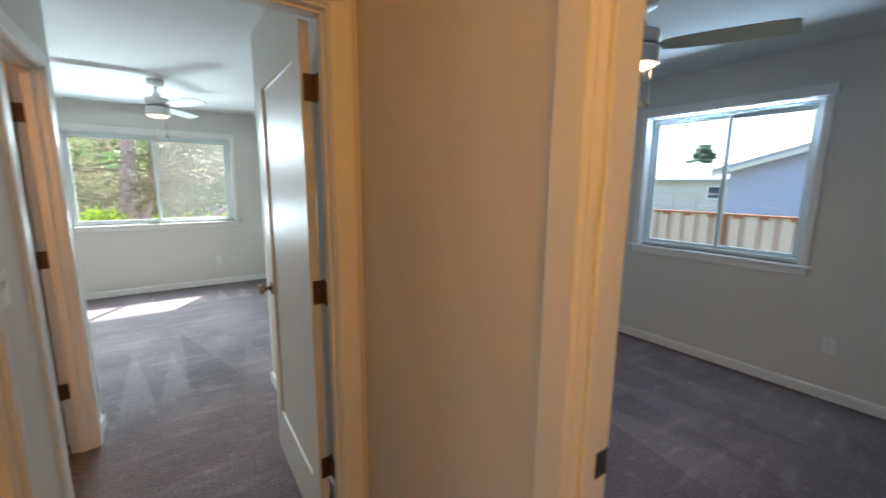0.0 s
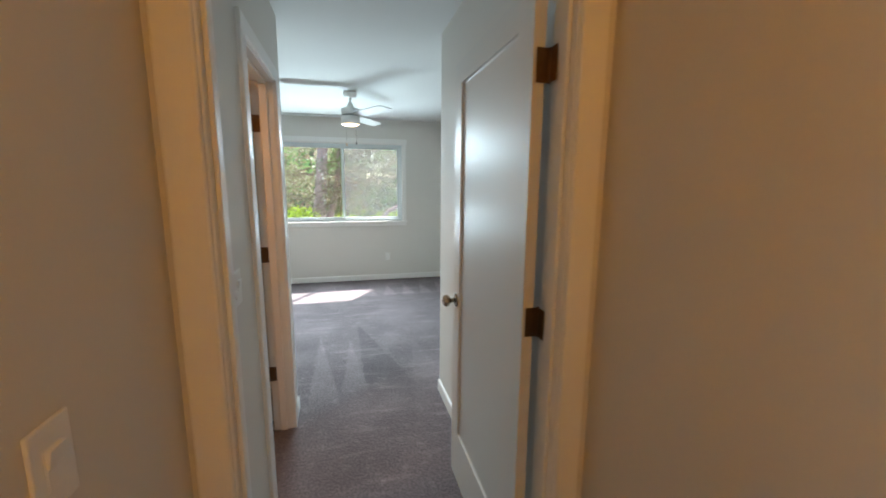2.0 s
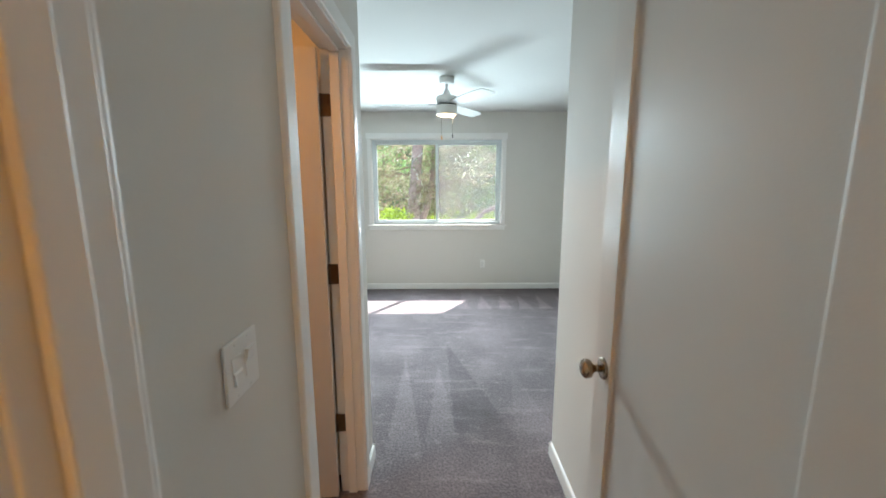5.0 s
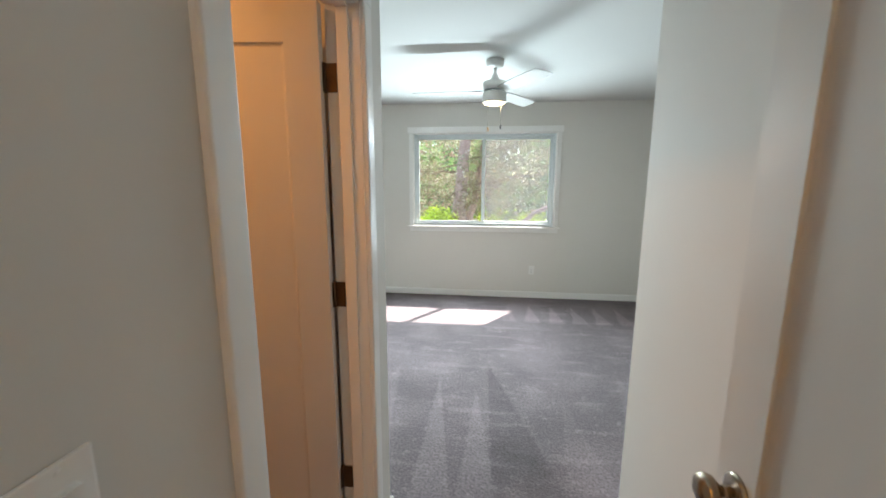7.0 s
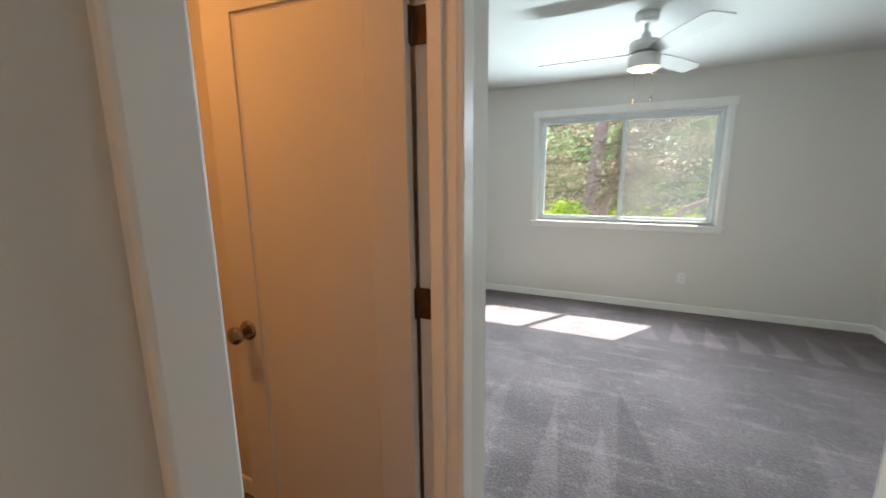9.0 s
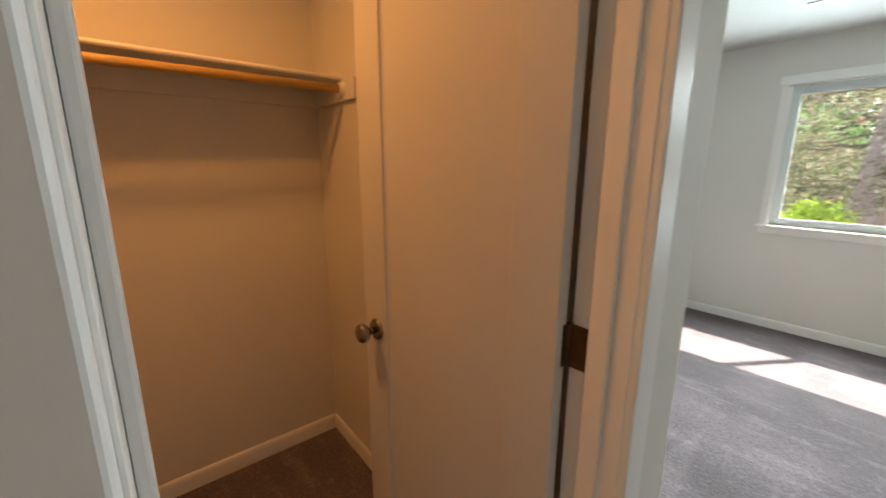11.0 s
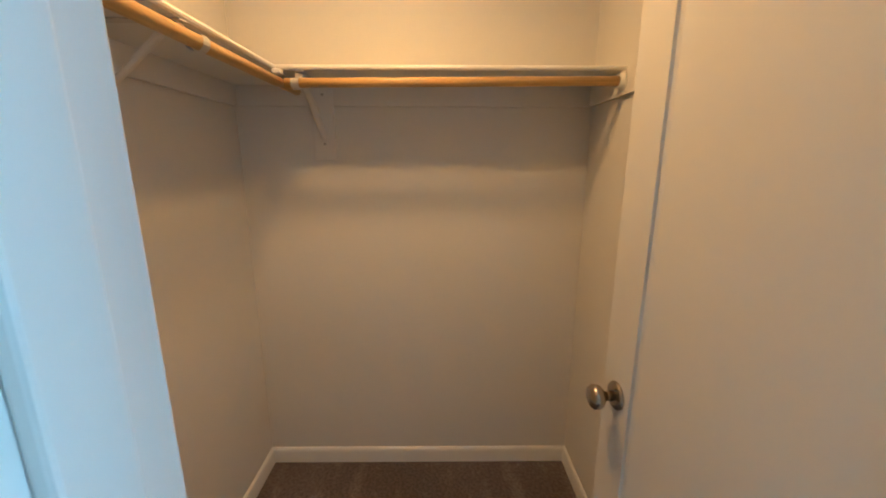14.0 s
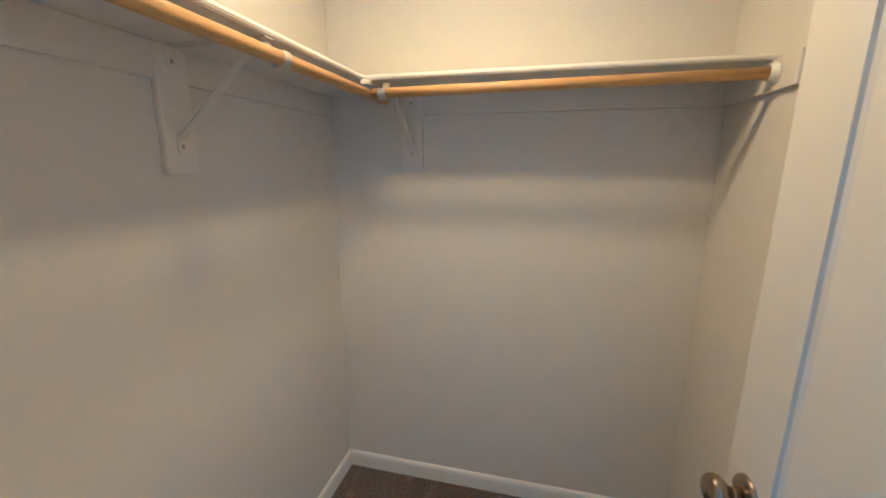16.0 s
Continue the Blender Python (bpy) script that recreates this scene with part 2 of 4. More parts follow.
RAIL = material("red_cedar_rail", (0.22, 0.08, 0.036), 0.75, vary=0.2, vary_scale=3)
SIDING = material("pale_blue_siding", (0.29, 0.31, 0.43), 0.7, vary=0.04)
SIDING2 = material("cream_siding", (0.46, 0.45, 0.42), 0.7, vary=0.04)
ROOF = material("grey_shingles", (0.25, 0.265, 0.29), 0.85, vary=0.15, vary_scale=3, grain=0.2, grain_scale=25)
STUCCO = material("exterior_siding", (0.6, 0.6, 0.58), 0.8)
WINDARK = material("dark_pane", (0.05, 0.07, 0.10), 0.1)


def leaf_material(name, color, tint, rough=0.55):
    mat = material(name, color, rough, random_tint=tint)
    b = mat.node_tree.nodes["Principled BSDF"]
    tr = mat.node_tree.nodes.new("ShaderNodeBsdfTranslucent")
    mix = mat.node_tree.nodes.new("ShaderNodeMixShader")
    mix.inputs[0].default_value = 0.5
    mat.node_tree.links.new(b.inputs["Base Color"].links[0].from_socket, tr.inputs[0])
    o = mat.node_tree.nodes["Material Output"]
    mat.node_tree.links.new(b.outputs[0], mix.inputs[1])
    mat.node_tree.links.new(tr.outputs[0], mix.inputs[2])
    mat.node_tree.links.new(mix.outputs[0], o.inputs[0])
    return mat


LEAF_GREEN = leaf_material("leaf_green", (0.16, 0.27, 0.09), 0.6)
LEAF_OLIVE = leaf_material("leaf_olive", (0.25, 0.23, 0.13), 0.6)
LEAF_BROWN = leaf_material("leaf_dry", (0.27, 0.175, 0.13), 0.6)
LEAF_FAR = leaf_material("leaf_far_pine", (0.09, 0.15, 0.11), 0.4)
LEAF_LIME = leaf_material("leaf_lime", (0.47, 0.58, 0.07), 0.5)
# pale twiggy blades, sunlit highlights of the thicket put into their colour
LEAF_PALE = leaf_material("leaf_pale_highlight", (0.60, 0.51, 0.40), 0.35)
LEAF_DEEP = leaf_material("leaf_deep", (0.085, 0.12, 0.07), 0.5)


# ---- mesh helpers ----
def link(name, bm, mat, parent=None, label="", smooth=False):
    me = bpy.data.meshes.new(name)
    bmesh.ops.recalc_face_normals(bm, faces=bm.faces)
    bm.to_mesh(me)
    bm.free()
    me.materials.append(mat)
    if smooth:
        for p in me.polygons:
            p.use_smooth = True
    ob = new(name, me)
    if parent is not None:
        ob.parent = parent
    if label:
        ob["label"] = label
    return ob


def part(name, bm, mat, parent, label="", smooth=False):
    return link(name, bm, mat, parent, label, smooth)


def empty(name, x=0, y=0, z=0, rz=0):
    ob = new(name)
    ob.matrix_world = pose(x, y, z, 0, 0, rz)
    return ob


def box(x0, x1, y0, y1, z0, z1, bevel=0.0, bm=None):
    own = bm is None
    if own:
        bm = bmesh.new()
    vs = [bm.verts.new((x, y, z)) for x in (x0, x1) for y in (y0, y1) for z in (z0, z1)]
    for f in ((0, 1, 3, 2), (4, 6, 7, 5), (0, 4, 5, 1), (2, 3, 7, 6), (0, 2, 6, 4), (1, 5, 7, 3)):
        bm.faces.new([vs[i] for i in f])
    if bevel and own:
        bmesh.ops.bevel(bm, geom=bm.edges[:], offset=bevel, segments=2, profile=0.5, affect="EDGES")
    return bm


def prism(profile, origin, u, w, run):
    """A closed profile of (u, w) points, extruded from origin along run."""
    bm = bmesh.new()
    o, u, w, run = Vector(origin), Vector(u), Vector(w), Vector(run)
    a = [bm.verts.new(o + u * p + w * q) for p, q in profile]
    b = [bm.verts.new(o + u * p + w * q + run) for p, q in profile]
    n = len(a)
    for i in range(n):
        bm.faces.new((a[i], a[(i + 1) % n], b[(i + 1) % n], b[i]))
    bm.faces.new(a)
    bm.faces.new(b[::-1])
    return bm


def lathe(profile, axis="Z", segments=28, m=None):
    """Turns (radius, height) points about an axis."""
    bm = bmesh.new()
    rings = []
    for r, h in profile:
        ring = []
        for i in range(segments):
            a = 2 * math.pi * i / segments
            c, s = r * math.cos(a), r * math.sin(a)
            ring.append(bm.verts.new({"Z": (c, s, h), "Y": (c, h, s), "X": (h, c, s)}[axis]))
        rings.append(ring)
    for r0, r1 in zip(rings, rings[1:]):
        for i in range(segments):
            bm.faces.new((r0[i], r0[(i + 1) % segments], r1[(i + 1) % segments], r1[i]))
    bm.faces.new(rings[0][::-1])
    bm.faces.new(rings[-1])
    bmesh.ops.remove_doubles(bm, verts=bm.verts[:], dist=1e-6)
    if m is not None:
        bm.transform(m)
    return bm


def tube(points, radii, segments=8):
    bm = bmesh.new()
    rings = []
    pts = [Vector(p) for p in points]
    for i, p in enumerate(pts):
        d = (pts[min(i + 1, len(pts) - 1)] - pts[max(i - 1, 0)]).normalized()
        q = d.to_track_quat("Z", "Y")
        rings.append([bm.verts.new(p + q @ Vector((radii[i] * math.cos(2 * math.pi * k / segments), radii[i] * math.sin(2 * math.pi * k / segments), 0))) for k in range(segments)])
    for r0, r1 in zip(rings, rings[1:]):
        for k in range(segments):
            bm.faces.new((r0[k], r0[(k + 1) % segments], r1[(k + 1) % segments], r1[k]))
    bm.faces.new(rings[0][::-1])
    bm.faces.new(rings[-1])
    return bm


def structure(name, bm, mat, label, category):
    return tagged(link(name, bm, mat), label, category, kind="structure")


# ---- structure ----
H = 2.44
DOOR_TOP = 2.030
J = 0.0125                           # room for the jamb lining


def wall(name, x0, x1, y0, y1, openings=(), label="light greige painted drywall wall", mat=None):
    """A wall box; openings (a0, a1, z0, z1) run along its longer side."""
    bm = bmesh.new()
    along_x = (x1 - x0) > (y1 - y0)
    a0, a1 = (x0, x1) if along_x else (y0, y1)

    def piece(p0, p1, z0, z1):
        if p1 - p0 > 1e-4 and z1 - z0 > 1e-4:
            if along_x:
                box(p0, p1, y0, y1, z0, z1, bm=bm)
            else:
                box(x0, x1, p0, p1, z0, z1, bm=bm)

    at = a0
    for o0, o1, z0, z1 in sorted(openings):
        piece(at, o0, 0, H)
        piece(o0, o1, 0, z0)
        piece(o0, o1, z1, H)
        at = o1
    piece(at, a1, 0, H)
    bmesh.ops.remove_doubles(bm, verts=bm.verts[:], dist=1e-5)
    return structure(name, bm, mat or WALL, label, "wall")


HALL_L, HALL_R = -0.525, 0.484       # hall wall faces
PASS_L, PASS_R = -0.522, 0.463       # passage wall faces
ENTRY_Y0, ENTRY_Y1 = 4.758, 4.866    # the wall that the bedroom door stands in
ENTRY_X0, ENTRY_X1 = -0.432, 0.382
CL_Y0, CL_Y1 = 5.552, 6.216           # closet door opening
CL_FACE = -0.636
R_Y0, R_Y1 = 3.07, 3.852             # side room door opening
BACK = 9.96
WIN1 = (-1.085, 0.704, 0.925, 2.085)
WIN2 = (4.265, 5.465, 0.93, 2.10)
RX = 3.643

wall("wall_hall_west", HALL_L - 0.11, HALL_L, 1.4, ENTRY_Y0)
wall("wall_hall_south", HALL_L - 0.11, 0.60, 1.29, 1.4)
wall("wall_hall_east", HALL_R, HALL_R + 0.115, 1.4, ENTRY_Y0, [(R_Y0 - J, R_Y1 + J, 0, DOOR_TOP + J)])
wall("wall_entry", -0.635, 0.599, ENTRY_Y0, ENTRY_Y1, [(ENTRY_X0 - J, ENTRY_X1 + J, 0, DOOR_TOP + J)])
wall("wall_passage_west", CL_FACE, PASS_L, ENTRY_Y1, 6.453, [(CL_Y0 - J, CL_Y1 + J, 0, DOOR_TOP + J)])
wall("wall_passage_east", PASS_R, 0.595, ENTRY_Y1, 6.462)
wall("wall_closet_south", -2.235, CL_FACE, 4.762, 4.877)
wall("wall_closet_west", -2.235, -2.12, 4.877, 6.338)
wall("wall_closet_north", -2.6, CL_FACE, 6.338, 6.453)
wall("wall_bedroom_south", 0.595, RX, 6.347, 6.462)
wall("wall_bedroom_west", -2.75, -2.6, 6.338, BACK)
wall("wall_bedroom_east", 1.985, 2.135, 6.462, BACK)
wall("wall_bedroom_north", -2.75, 2.135, BACK, BACK + 0.15, [WIN1])
wall("wall_side_room_east", RX, RX + 0.15, 2.5, 6.462, [WIN2])
wall("wall_side_room_south", 0.599, RX, 2.39, 2.5)


def footprint(z0, z1):
    """One slab in the outline of the rooms: bedroom, closet, hall with passage, side room."""
    bm = bmesh.new()
    for x0, x1, y0, y1 in ((-2.75, 2.135, 6.338, BACK + 0.15), (-2.235, -0.636, 4.762, 6.338), (-0.636, 0.599, 1.29, 6.338), (0.599, RX + 0.15, 2.39, 6.338), (2.135, RX + 0.15, 6.338, 6.462)):
        box(x0, x1, y0, y1, z0, z1, bm=bm)
    return bm


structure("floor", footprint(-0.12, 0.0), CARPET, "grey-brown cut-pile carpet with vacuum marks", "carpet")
structure("ceiling", footprint(H, H + 0.12), CEIL, "white lightly textured drywall ceiling", "ceiling")

# unseen roof overhangs outside, added over the windows to cut off the sun
structure("roof", box(-3.1, 2.45, 6.0, BACK + 0.42, H + 0.14, H + 0.3), ROOF, "unseen grey roof edge added over the outer walls as sun shade", "roof")
structure("roof", box(-3.1, RX + 0.85, 1.0, 6.62, H + 0.14, H + 0.32), ROOF, "unseen grey roof edge added over the outer walls as sun shade", "roof")

BASE = [(0, 0), (0, 0.012), (0.060, 0.012), (0.072, 0.010), (0.078, 0.006), (0.081, 0)]


def baseboard(p, q, normal):
    p, q = Vector((*p, 0)), Vector((*q, 0))
    ob = link("baseboard", prism(BASE, p, (0, 0, 1), (*normal, 0), q - p), TRIM)
    return tagged(ob, "white painted wooden baseboard with eased top", "baseboard", kind="structure")


T = 0.012
baseboard((-2.6 + T, BACK), (1.985 - T, BACK), (0, -1))
baseboard((1.985, 6.462), (1.985, BACK), (-1, 0))
baseboard((PASS_R - T, 6.462), (1.985 - T, 6.462), (0, 1))
baseboard((PASS_R, ENTRY_Y1 + 0.1), (PASS_R, 6.462), (-1, 0))
baseboard((PASS_L, ENTRY_Y1), (PASS_L, CL_Y0 - 0.079), (1, 0))
baseboard((PASS_L, CL_Y1 + 0.079), (PASS_L, 6.453), (1, 0))
baseboard((-2.6, 6.453), (PASS_L + T, 6.453), (0, 1))
baseboard((-2.6, 6.453 + T), (-2.6, BACK), (1, 0))
baseboard((-2.12, 4.877 + T), (-2.12, 6.338 - T), (1, 0))
baseboard((-2.12, 4.877), (CL_FACE, 4.877), (0, 1))
baseboard((-2.12, 6.338), (CL_FACE, 6.338), (0, -1))
baseboard((RX, 2.5), (RX, 6.347), (-1, 0))
baseboard((0.599, 6.347), (RX - T, 6.347), (0, -1))
baseboard((HALL_R, R_Y1 + 0.071), (HALL_R, ENTRY_Y0), (-1, 0))
baseboard((HALL_L, 1.4), (HALL_L, ENTRY_Y0), (1, 0))

# ---- doors ----
CASING = [(0, 0), (0, 0.009), (0.001, 0.0125), (0.0035, 0.015), (0.007, 0.016), (0.080, 0.016), (0.085, 0.0148), (0.088, 0.011), (0.088, 0)]
HEAD_CASING = [(p * 0.068 / 0.088, q) for p, q in CASING]
MID_CASING = [(p * 0.074 / 0.088, q) for p, q in CASING]
SLIM_CASING = [(p * 0.066 / 0.088, q) for p, q in CASING]


def casing_set(parent, axis, face, out, a0, a1, top, prof=None):
    """Side and head casings round an opening on a wall face. axis: 'x' when the opening runs along x; out: the side the face looks to."""
    w = Vector((0, out, 0)) if axis == "x" else Vector((out, 0, 0))
    al = Vector((1, 0, 0)) if axis == "x" else Vector((0, 1, 0))
    across = Vector((0, face, 0)) if axis == "x" else Vector((face, 0, 0))
    r = 0.004
    prof = prof or CASING
    wd = prof[-1][0]
    part("casing", prism(prof, across + al * (a0 - r), -al, w, (0, 0, top + r)), TRIM, parent)
    part("casing", prism(prof, across + al * (a1 + r), al, w, (0, 0, top + r)), TRIM, parent)
    part("head_casing", prism(HEAD_CASING, across + al * (a0 - r - wd) + Vector((0, 0, top + r)), (0, 0, 1), w, al * (a1 - a0 + 2 * (r + wd))), TRIM, parent)


def jamb_set(parent, axis, f0, f1, a0, a1, top, stop0, stop1):
    """Jamb lining and stop inside an opening; f0..f1: the wall's depth."""
    t = 0.006

    def b(p0, p1, q0, q1, z0, z1, bevel):
        return box(p0, p1, q0, q1, z0, z1, bevel) if axis == "x" else box(q0, q1, p0, p1, z0, z1, bevel)

    e = 0.001
    part("jamb", b(a0 - t * 2, a0 + 0.0, f0 - e, f1 + e, 0, top + e, 0.003), TRIM, parent)
    part("jamb", b(a1, a1 + t * 2, f0 - e, f1 + e, 0, top + e, 0.003), TRIM, parent)
    part("head_jamb", b(a0, a1, f0 - e, f1 + e, top - 0.004, top + t * 2, 0.001), TRIM, parent)
    part("door_stop", b(a0, a0 + 0.011, stop0, stop1, 0, top - 0.015, 0.003), TRIM, parent)
    part("door_stop", b(a1 - 0.011, a1, stop0, stop1, 0, top - 0.015, 0.003), TRIM, parent)
    part("door_stop", b(a0, a1, stop0, stop1, top - 0.015, top - 0.004, 0.003), TRIM, parent)


def door_leaf(width, height, thick, stile, bottom, top):
    """A slab with one recessed flat panel on both sides; hinge edge at the origin, width along +X, thickness along +Y."""
    bm = bmesh.new()
    z0, z1 = 0.0, height

    def ring(x0, x1, za, zb, y):
        return [bm.verts.new(p) for p in ((x0, y, za), (x1, y, za), (x1, y, zb), (x0, y, zb))]

    outer = []
    for y, s in ((0.0, 1), (thick, -1)):
        c = 0.0015
        r0 = ring(0, width, z0, z1, y + s * c)
        r1 = ring(c, width - c, z0 + c, z1 - c, y)
        r2 = ring(stile, width - stile, bottom, z1 - top, y)
        r3 = ring(stile + 0.002, width - stile - 0.002, bottom + 0.002, z1 - top - 0.002, y + s * 0.006)
        r4 = ring(stile + 0.011, width - stile - 0.011, bottom + 0.011, z1 - top - 0.011, y + s * 0.009)
        for a, b in ((r0, r1), (r1, r2), (r2, r3), (r3, r4)):
            for i in range(4):
                bm.faces.new((a[i], a[(i + 1) % 4], b[(i + 1) % 4], b[i]))
        bm.faces.new(r4)
        outer.append(r0)
    for i in range(4):
        bm.faces.new((outer[0][i], outer[0][(i + 1) % 4], outer[1][(i + 1) % 4], outer[1][i]))
    return bm


ROSE = [(0.0, 0.0), (0.033, 0.0), (0.033, 0.003), (0.030, 0.007), (0.022, 0.009), (0.014, 0.010)]
KNOB = [(0.0115, 0.009), (0.0105, 0.022), (0.0115, 0.030), (0.018, 0.034), (0.0255, 0.040), (0.0285, 0.048), (0.0280, 0.056), (0.024, 0.062), (0.015, 0.0665), (0.0, 0.068)]


def knob_set(parent, x, z, y, out):
    m = pose(x, y, z) @ (Matrix.Identity(4) if out > 0 else Matrix.Scale(-1, 4, (0, 1, 0)))
    k = part("knob", lathe(KNOB, "Y", 32, m), NICKEL, parent, "satin nickel round knob", True)
    part("rose", lathe(ROSE, "Y", 32, m), NICKEL, k, smooth=True)
    return k


def hinge(parent, m, spread, leaves=(True, True)):
    """A butt hinge with its pin along z at the origin: one leaf along +X, one turned by spread degrees."""
    h = part("hinge", lathe([(0.0, -0.046), (0.0045, -0.046), (0.0062, -0.044), (0.0062, 0.044), (0.0045, 0.046), (0.0, 0.046)], "Z", 14, m), BRONZE, parent, "aged bronze butt hinge", True)
    for on, turn in ((leaves[0], 0), (leaves[1], spread)):
        if not on:
            continue
        mm = m @ pose(0, 0, 0, 0, 0, turn)
        bm = box(0.003, 0.040, -0.0012, 0.0012, -0.0445, 0.0445, 0.0008)
        bm.transform(mm)
        part("hinge_leaf", bm, BRONZE, h)
        for sx, sz in ((0.014, 0.032), (0.027, 0.012), (0.014, -0.032), (0.027, -0.012)):
            for side in (-1, 1):
                part("screw", lathe([(0.0, 0.0011), (0.0032, 0.0011), (0.0024, 0.0020), (0.0, 0.0021)], "Y", 10, mm @ pose(sx, 0, sz) @ (Matrix.Identity(4) if side > 0 else Matrix.Scale(-1, 4, (0, 1, 0)))), BRONZE, h)
    return h


HINGE_Z = (0.372, 1.092, 1.808)

# bedroom door: opens into the passage, against its east wall
door1 = empty("door_1")
tagged(door1, "white one-panel bedroom door standing open, with bronze hinges", "door", kind="structure")
casing_set(door1, "x", ENTRY_Y0, -1, ENTRY_X0, ENTRY_X1, DOOR_TOP, prof=MID_CASING)
casing_set(door1, "x", ENTRY_Y1, 1, ENTRY_X0, ENTRY_X1, DOOR_TOP, prof=MID_CASING)
jamb_set(door1, "x", ENTRY_Y0, ENTRY_Y1, ENTRY_X0, ENTRY_X1, DOOR_TOP, ENTRY_Y0 + 0.025, ENTRY_Y0 + 0.065)
W1 = 0.783
leaf_m = pose(0.363, 4.875, 0.012, 0, 0, 89.6)
bm = door_leaf(W1, 2.008, 0.035, 0.104, 0.255, 0.097)
bm.transform(leaf_m)
leaf1 = part("leaf", bm, DOOR, door1)
knob1 = knob_set(leaf1, 0, 0, 0, 1)
knob1.matrix_local = leaf_m @ pose(W1 - 0.062, 0.035, 0.935)
knob1b = knob_set(leaf1, 0, 0, 0, -1)
knob1b.matrix_local = leaf_m @ pose(W1 - 0.062, 0.0, 0.935)
for z in HINGE_Z:
    hinge(door1, pose(0.3745, 4.8715, z, 0, 0, 268), -86)

# closet door: opens into the closet
door2 = empty("door_2")
tagged(door2, "white one-panel closet door standing open into the closet", "door", kind="structure")
casing_set(door2, "y", PASS_L, 1, CL_Y0, CL_Y1, DOOR_TOP, prof=MID_CASING)
jamb_set(door2, "y", CL_FACE, PASS_L, CL_Y0, CL_Y1, DOOR_TOP, PASS_L - 0.075, PASS_L - 0.035)
W2 = 0.655
leaf_m = pose(-0.641, 6.203, 0.012, 0, 0, 184.8)
bm = door_leaf(W2, 2.008, 0.035, 0.110, 0.255, 0.117)
bm.transform(leaf_m)
leaf2 = part("leaf", bm, DOOR, door2)
knob2 = knob_set(leaf2, 0, 0, 0, 1)
knob2.matrix_local = leaf_m @ pose(W2 - 0.060, 0.035, 0.935)
knob2b = knob_set(leaf2, 0, 0, 0, -1)
knob2b.matrix_local = leaf_m @ pose(W2 - 0.060, 0.0, 0.935)
for z in HINGE_Z:
    hinge(door2, pose(-0.640, 6.209, z, 0, 0, 2), 265)

# side room doorway: only its frame and the strike plate on the jamb show
door3 = empty("door_3")
tagged(door3, "white painted doorway frame into the side room", "door frame", kind="structure")
casing_set(door3, "y", HALL_R, -1, R_Y0, R_Y1, DOOR_TOP, prof=SLIM_CASING)
casing_set(door3, "y", HALL_R + 0.115, 1, R_Y0, R_Y1, DOOR_TOP)
jamb_set(door3, "y", HALL_R, HALL_R + 0.115, R_Y0, R_Y1, DOOR_TOP, HALL_R + 0.025, HALL_R + 0.065)
sp = part("strike_plate", box(HALL_R + 0.066, HALL_R + 0.1165, R_Y1 - 0.0016, R_Y1 + 0.001, 0.925, 0.982, 0.0005), NICKEL, door3, "satin nickel strike plate")
part("strike_hole", box(HALL_R + 0.078, HALL_R + 0.096, R_Y1 - 0.0020, R_Y1 - 0.0014, 0.940, 0.967), DARK, sp)

# ---- windows ----


